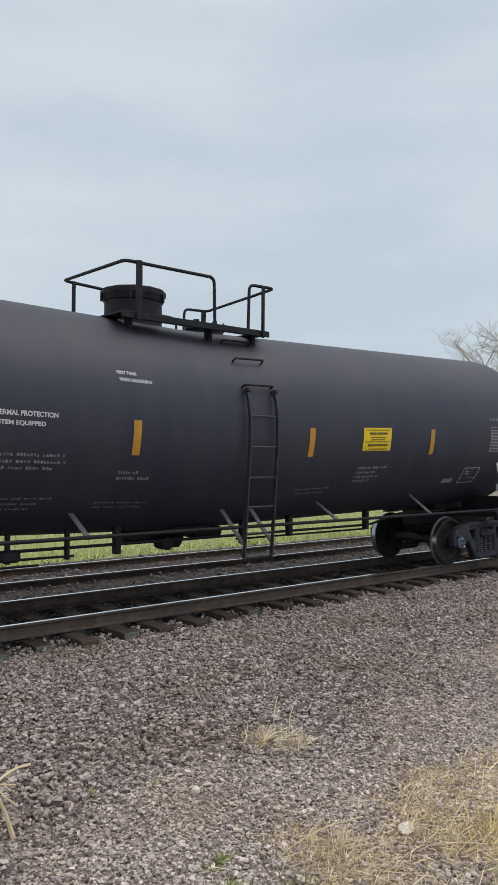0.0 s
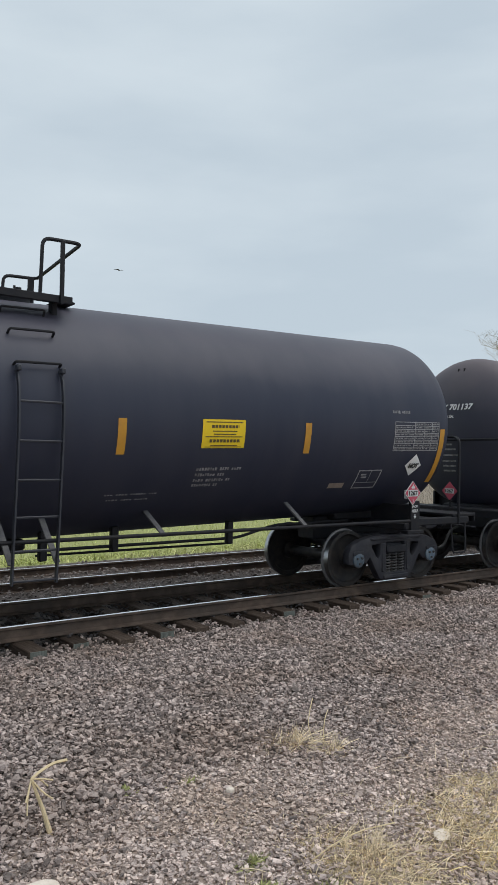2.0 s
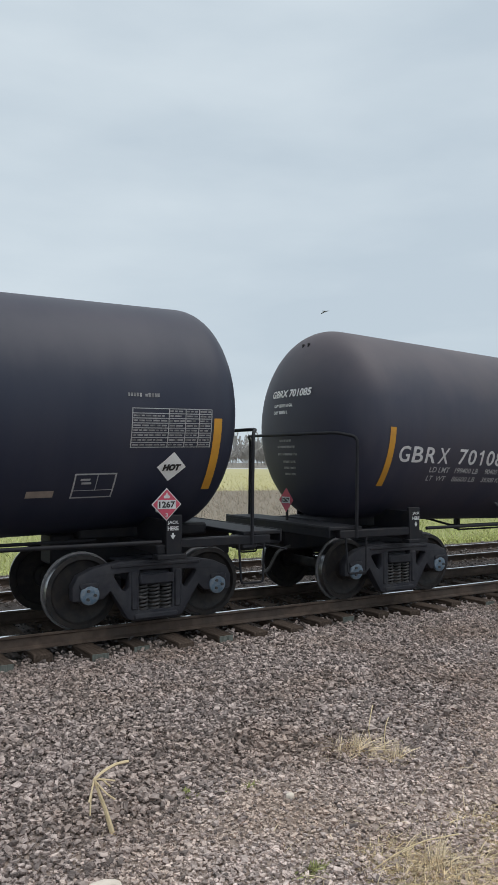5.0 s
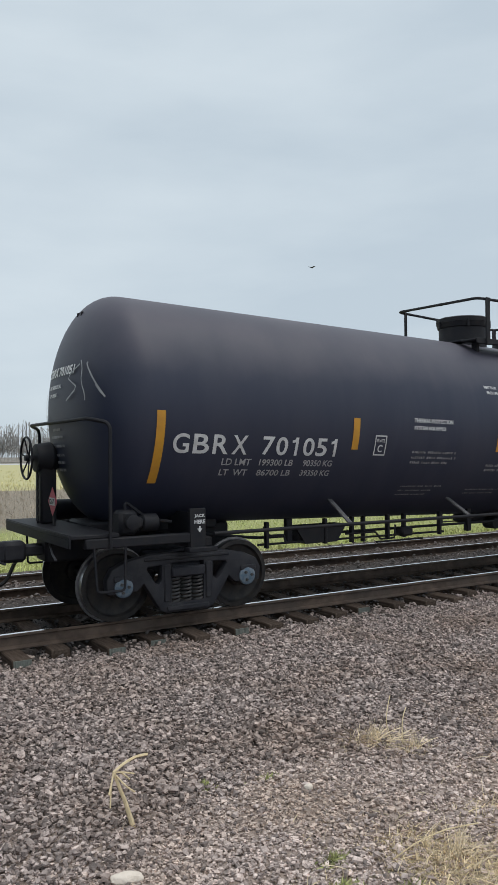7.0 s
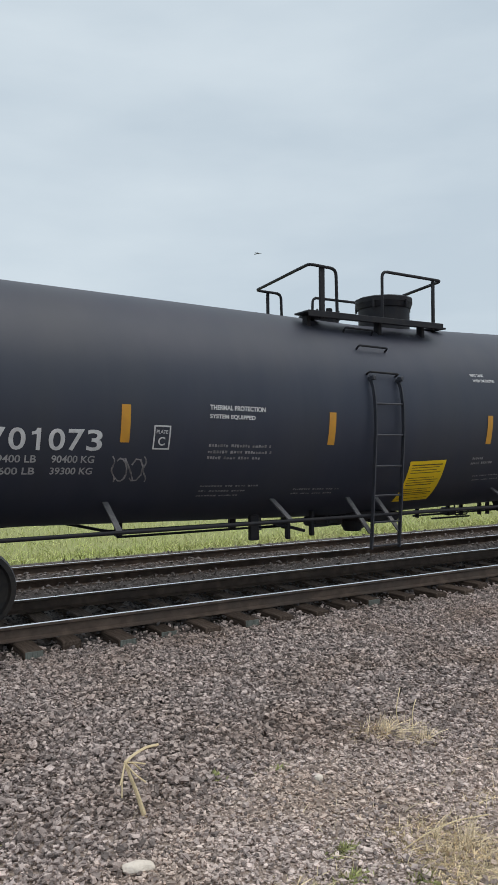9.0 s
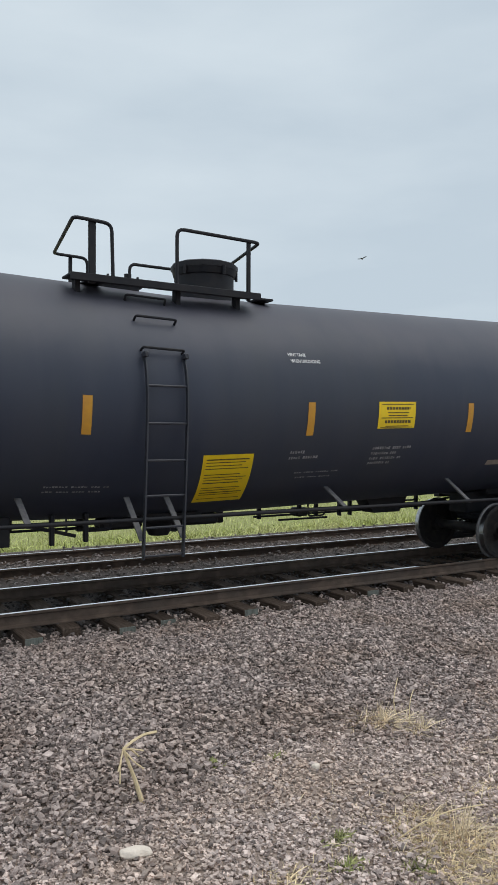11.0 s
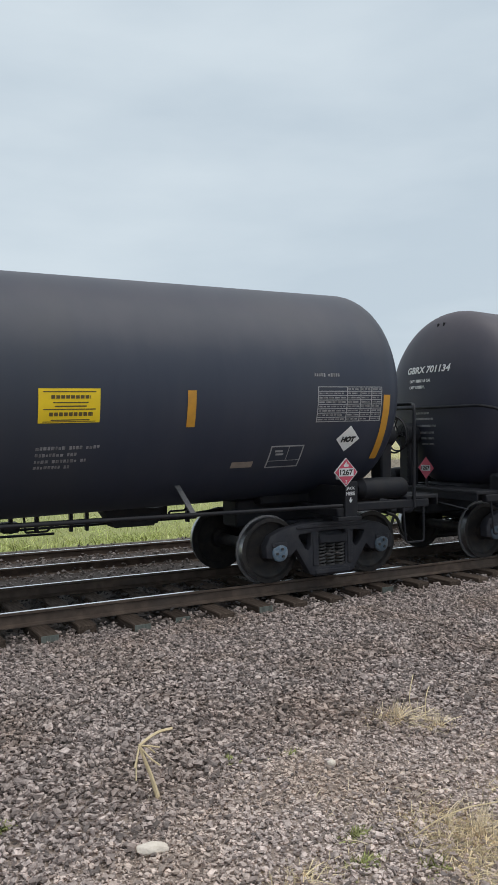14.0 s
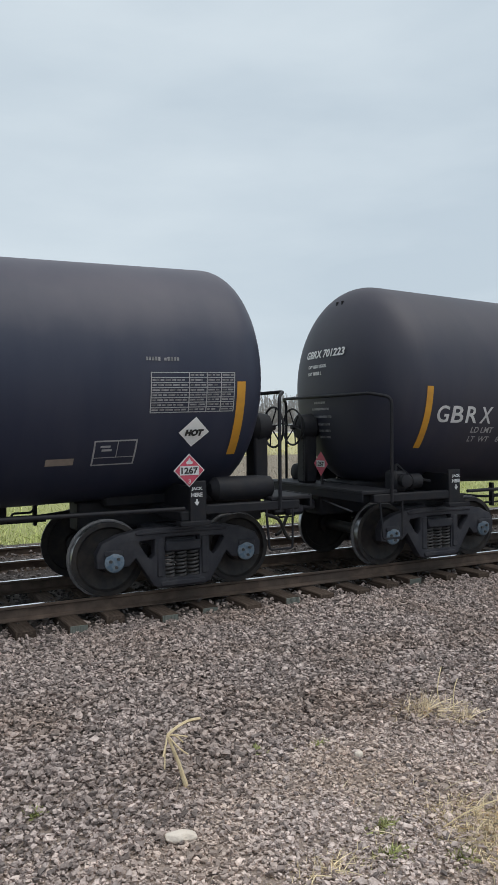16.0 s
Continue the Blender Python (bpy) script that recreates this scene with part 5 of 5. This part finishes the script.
def make_woods():
    """The far wood along the horizon: bare stems and twigs, too many to count."""
    rs = random.Random(9)
    verts, faces = [], []
    for _ in range(4500):
        x, y = rs.uniform(-40, 900), rs.uniform(330, 380)
        h = rs.uniform(5, 19) * (1 + .35 * noise.noise(Vector((x * .02, 0, 0))))
        for k in range(10):
            b = len(verts)
            z = h * rs.uniform(.25, .95) if k else 0
            dx, dz = rs.gauss(0, 1.6) if k else rs.gauss(0, .4), rs.uniform(1.2, 4.0) if k else h
            w = .007 if k else .014
            verts += [(x - w, y, z - .6), (x + w, y, z - .6), (x + dx + w * .15, y + rs.gauss(0, 1), z + dz), (x + dx - w * .15, y, z + dz)]
            faces.append((b, b + 1, b + 2, b + 3))
    me = bpy.data.meshes.new("far_woods")
    me.from_pydata(verts, [], faces)
    me.materials.append(HAZY_BARK)
    tagged(new("far_woods", me), "bare misty woods along the far side of the fields", "woods", kind="stuff")


make_woods()


def make_bird():
    bird = tagged(new("bird"), "small dark bird gliding against the overcast sky", "bird")
    bm = bmesh.new()
    lathe(bm, [(.012, -.24), (.045, -.18), (.065, -.05), (.055, .10), (.035, .17), (.03, .21), (.008, .26)], (0, 0, 0), "x", 10)
    part("body", turned(bm, 0), FEATHER, bird)
    bm = bmesh.new()
    v = [bm.verts.new(c) for c in ((-.20, -.03, .01), (-.20, .03, .01), (-.40, .08, .0), (-.40, -.08, .0))]
    w = [bm.verts.new((c.co.x, c.co.y, c.co.z - .012)) for c in v]
    for f in ((v[0], v[1], v[2], v[3]), (w[3], w[2], w[1], w[0]), (v[0], v[3], w[3], w[0]), (v[1], w[1], w[2], v[2]), (v[2], w[2], w[3], v[3]), (v[0], w[0], w[1], v[1])):
        bm.faces.new(f)
    part("tail", turned(bm, 0), FEATHER, bird)
    wings = []
    for s in (-1, 1):
        bm = bmesh.new()
        up = [(.10, 0, .0), (.12, .22, .03), (.02, .50, .02), (-.10, .44, .015), (-.10, .20, .02), (-.09, 0, .0)]
        a = [bm.verts.new((x, s * y, z)) for x, y, z in up]
        b = [bm.verts.new((x, s * y, z - .018)) for x, y, z in up]
        bm.faces.new(a)
        bm.faces.new(b[::-1])
        for i in range(6):
            bm.faces.new((a[i], a[(i + 1) % 6], b[(i + 1) % 6], b[i]))
        wings.append(part("wing", turned(bm, 0), FEATHER, bird))
    return bird, wings


bird, bird_wings = make_bird()

# ---- what moves ----
# seconds and metres that the first car's middle has run along the track
RUN = ((0.0, 6.58), (0.5, 14.71), (1.0, 22.85), (1.5, 30.98), (2.0, 39.13), (2.5, 47.31), (3.0, 55.51), (3.5, 63.74), (4.0, 71.88), (4.5, 80.07), (5.0, 88.22), (7.5, 128.78), (8.0, 136.95), (8.5, 145.18), (9.0, 153.46),
       (11.5, 194.65), (12.0, 202.88), (12.5, 211.14), (13.0, 219.45), (13.5, 227.70), (14.0, 236.01), (14.5, 244.31), (15.0, 252.60), (15.5, 260.94), (16.0, 269.70))


def run_at(t):
    """The run as a smooth curve of third degree through the fixed times."""
    ts, ss = np.array(RUN).T
    smooth = np.polyfit(ts, ss, 3)
    return float(np.polyval(smooth, t) + np.interp(t, ts, ss - np.polyval(smooth, ts)))


# seconds, bearing from the track's square to the right, height in degrees
FLIGHT = ((0.0, 20.9, 15.2), (0.4, 22.1, 15.0), (1.0, 24.5, 14.6), (1.5, 25.8, 14.2), (2.0, 26.9, 13.8), (3.5, 32.6, 12.4), (3.8, 33.9, 11.9), (5.0, 38.3, 11.4), (5.2, 38.9, 11.5), (6.2, 39.0, 13.2), (7.3, 35.1, 14.4), (7.6, 33.8, 14.8), (8.4, 32.1, 14.6), (9.0, 31.7, 14.5), (9.2, 31.8, 14.5), (10.2, 36.0, 14.2), (11.5, 41.1, 12.9), (12.1, 43.6, 13.2), (12.5, 45.7, 12.9), (12.9, 47.2, 13.1), (14.5, 55.2, 13.5), (16.0, 62.2, 14.0))


def motions():
    steps = [i * .5 for i in range(33)]
    for i, car in enumerate(train):
        walk(car, [(t, pose(run_at(t) - i * CAR_LENGTH, TRACK_Y, 0)) for t in steps])
    frames = [k / FPS for k in range(int(16 * FPS) + 1)]
    turns = [math.degrees(run_at(t) / WHEEL_R) for t in frames]
    for car in train:
        for wheels in [o for o in car.children_recursive if o.name.startswith("wheelset")]:
            x, y, z = wheels.location
            walk(wheels, [(t, pose(x, y, z, 0, a % 360, 0)) for t, a in zip(frames, turns)])
    rows = []
    for t, bearing, up in FLIGHT:
        a, e = radians(bearing), radians(up)
        rows.append((t, pose(76 * math.cos(e) * math.sin(a), 76 * math.cos(e) * math.cos(a), EYE_Z + 76 * math.sin(e), 12 * math.sin(t), 0, 20 + 15 * math.sin(t * .7))))
    walk(bird, rows)
    for wing, s in zip(bird_wings, (-1, 1)):
        walk(wing, [(k * .4, pose(0, 0, 0, s * 16 * math.sin(k * 1.9), 0, 0)) for k in range(41)])


motions()
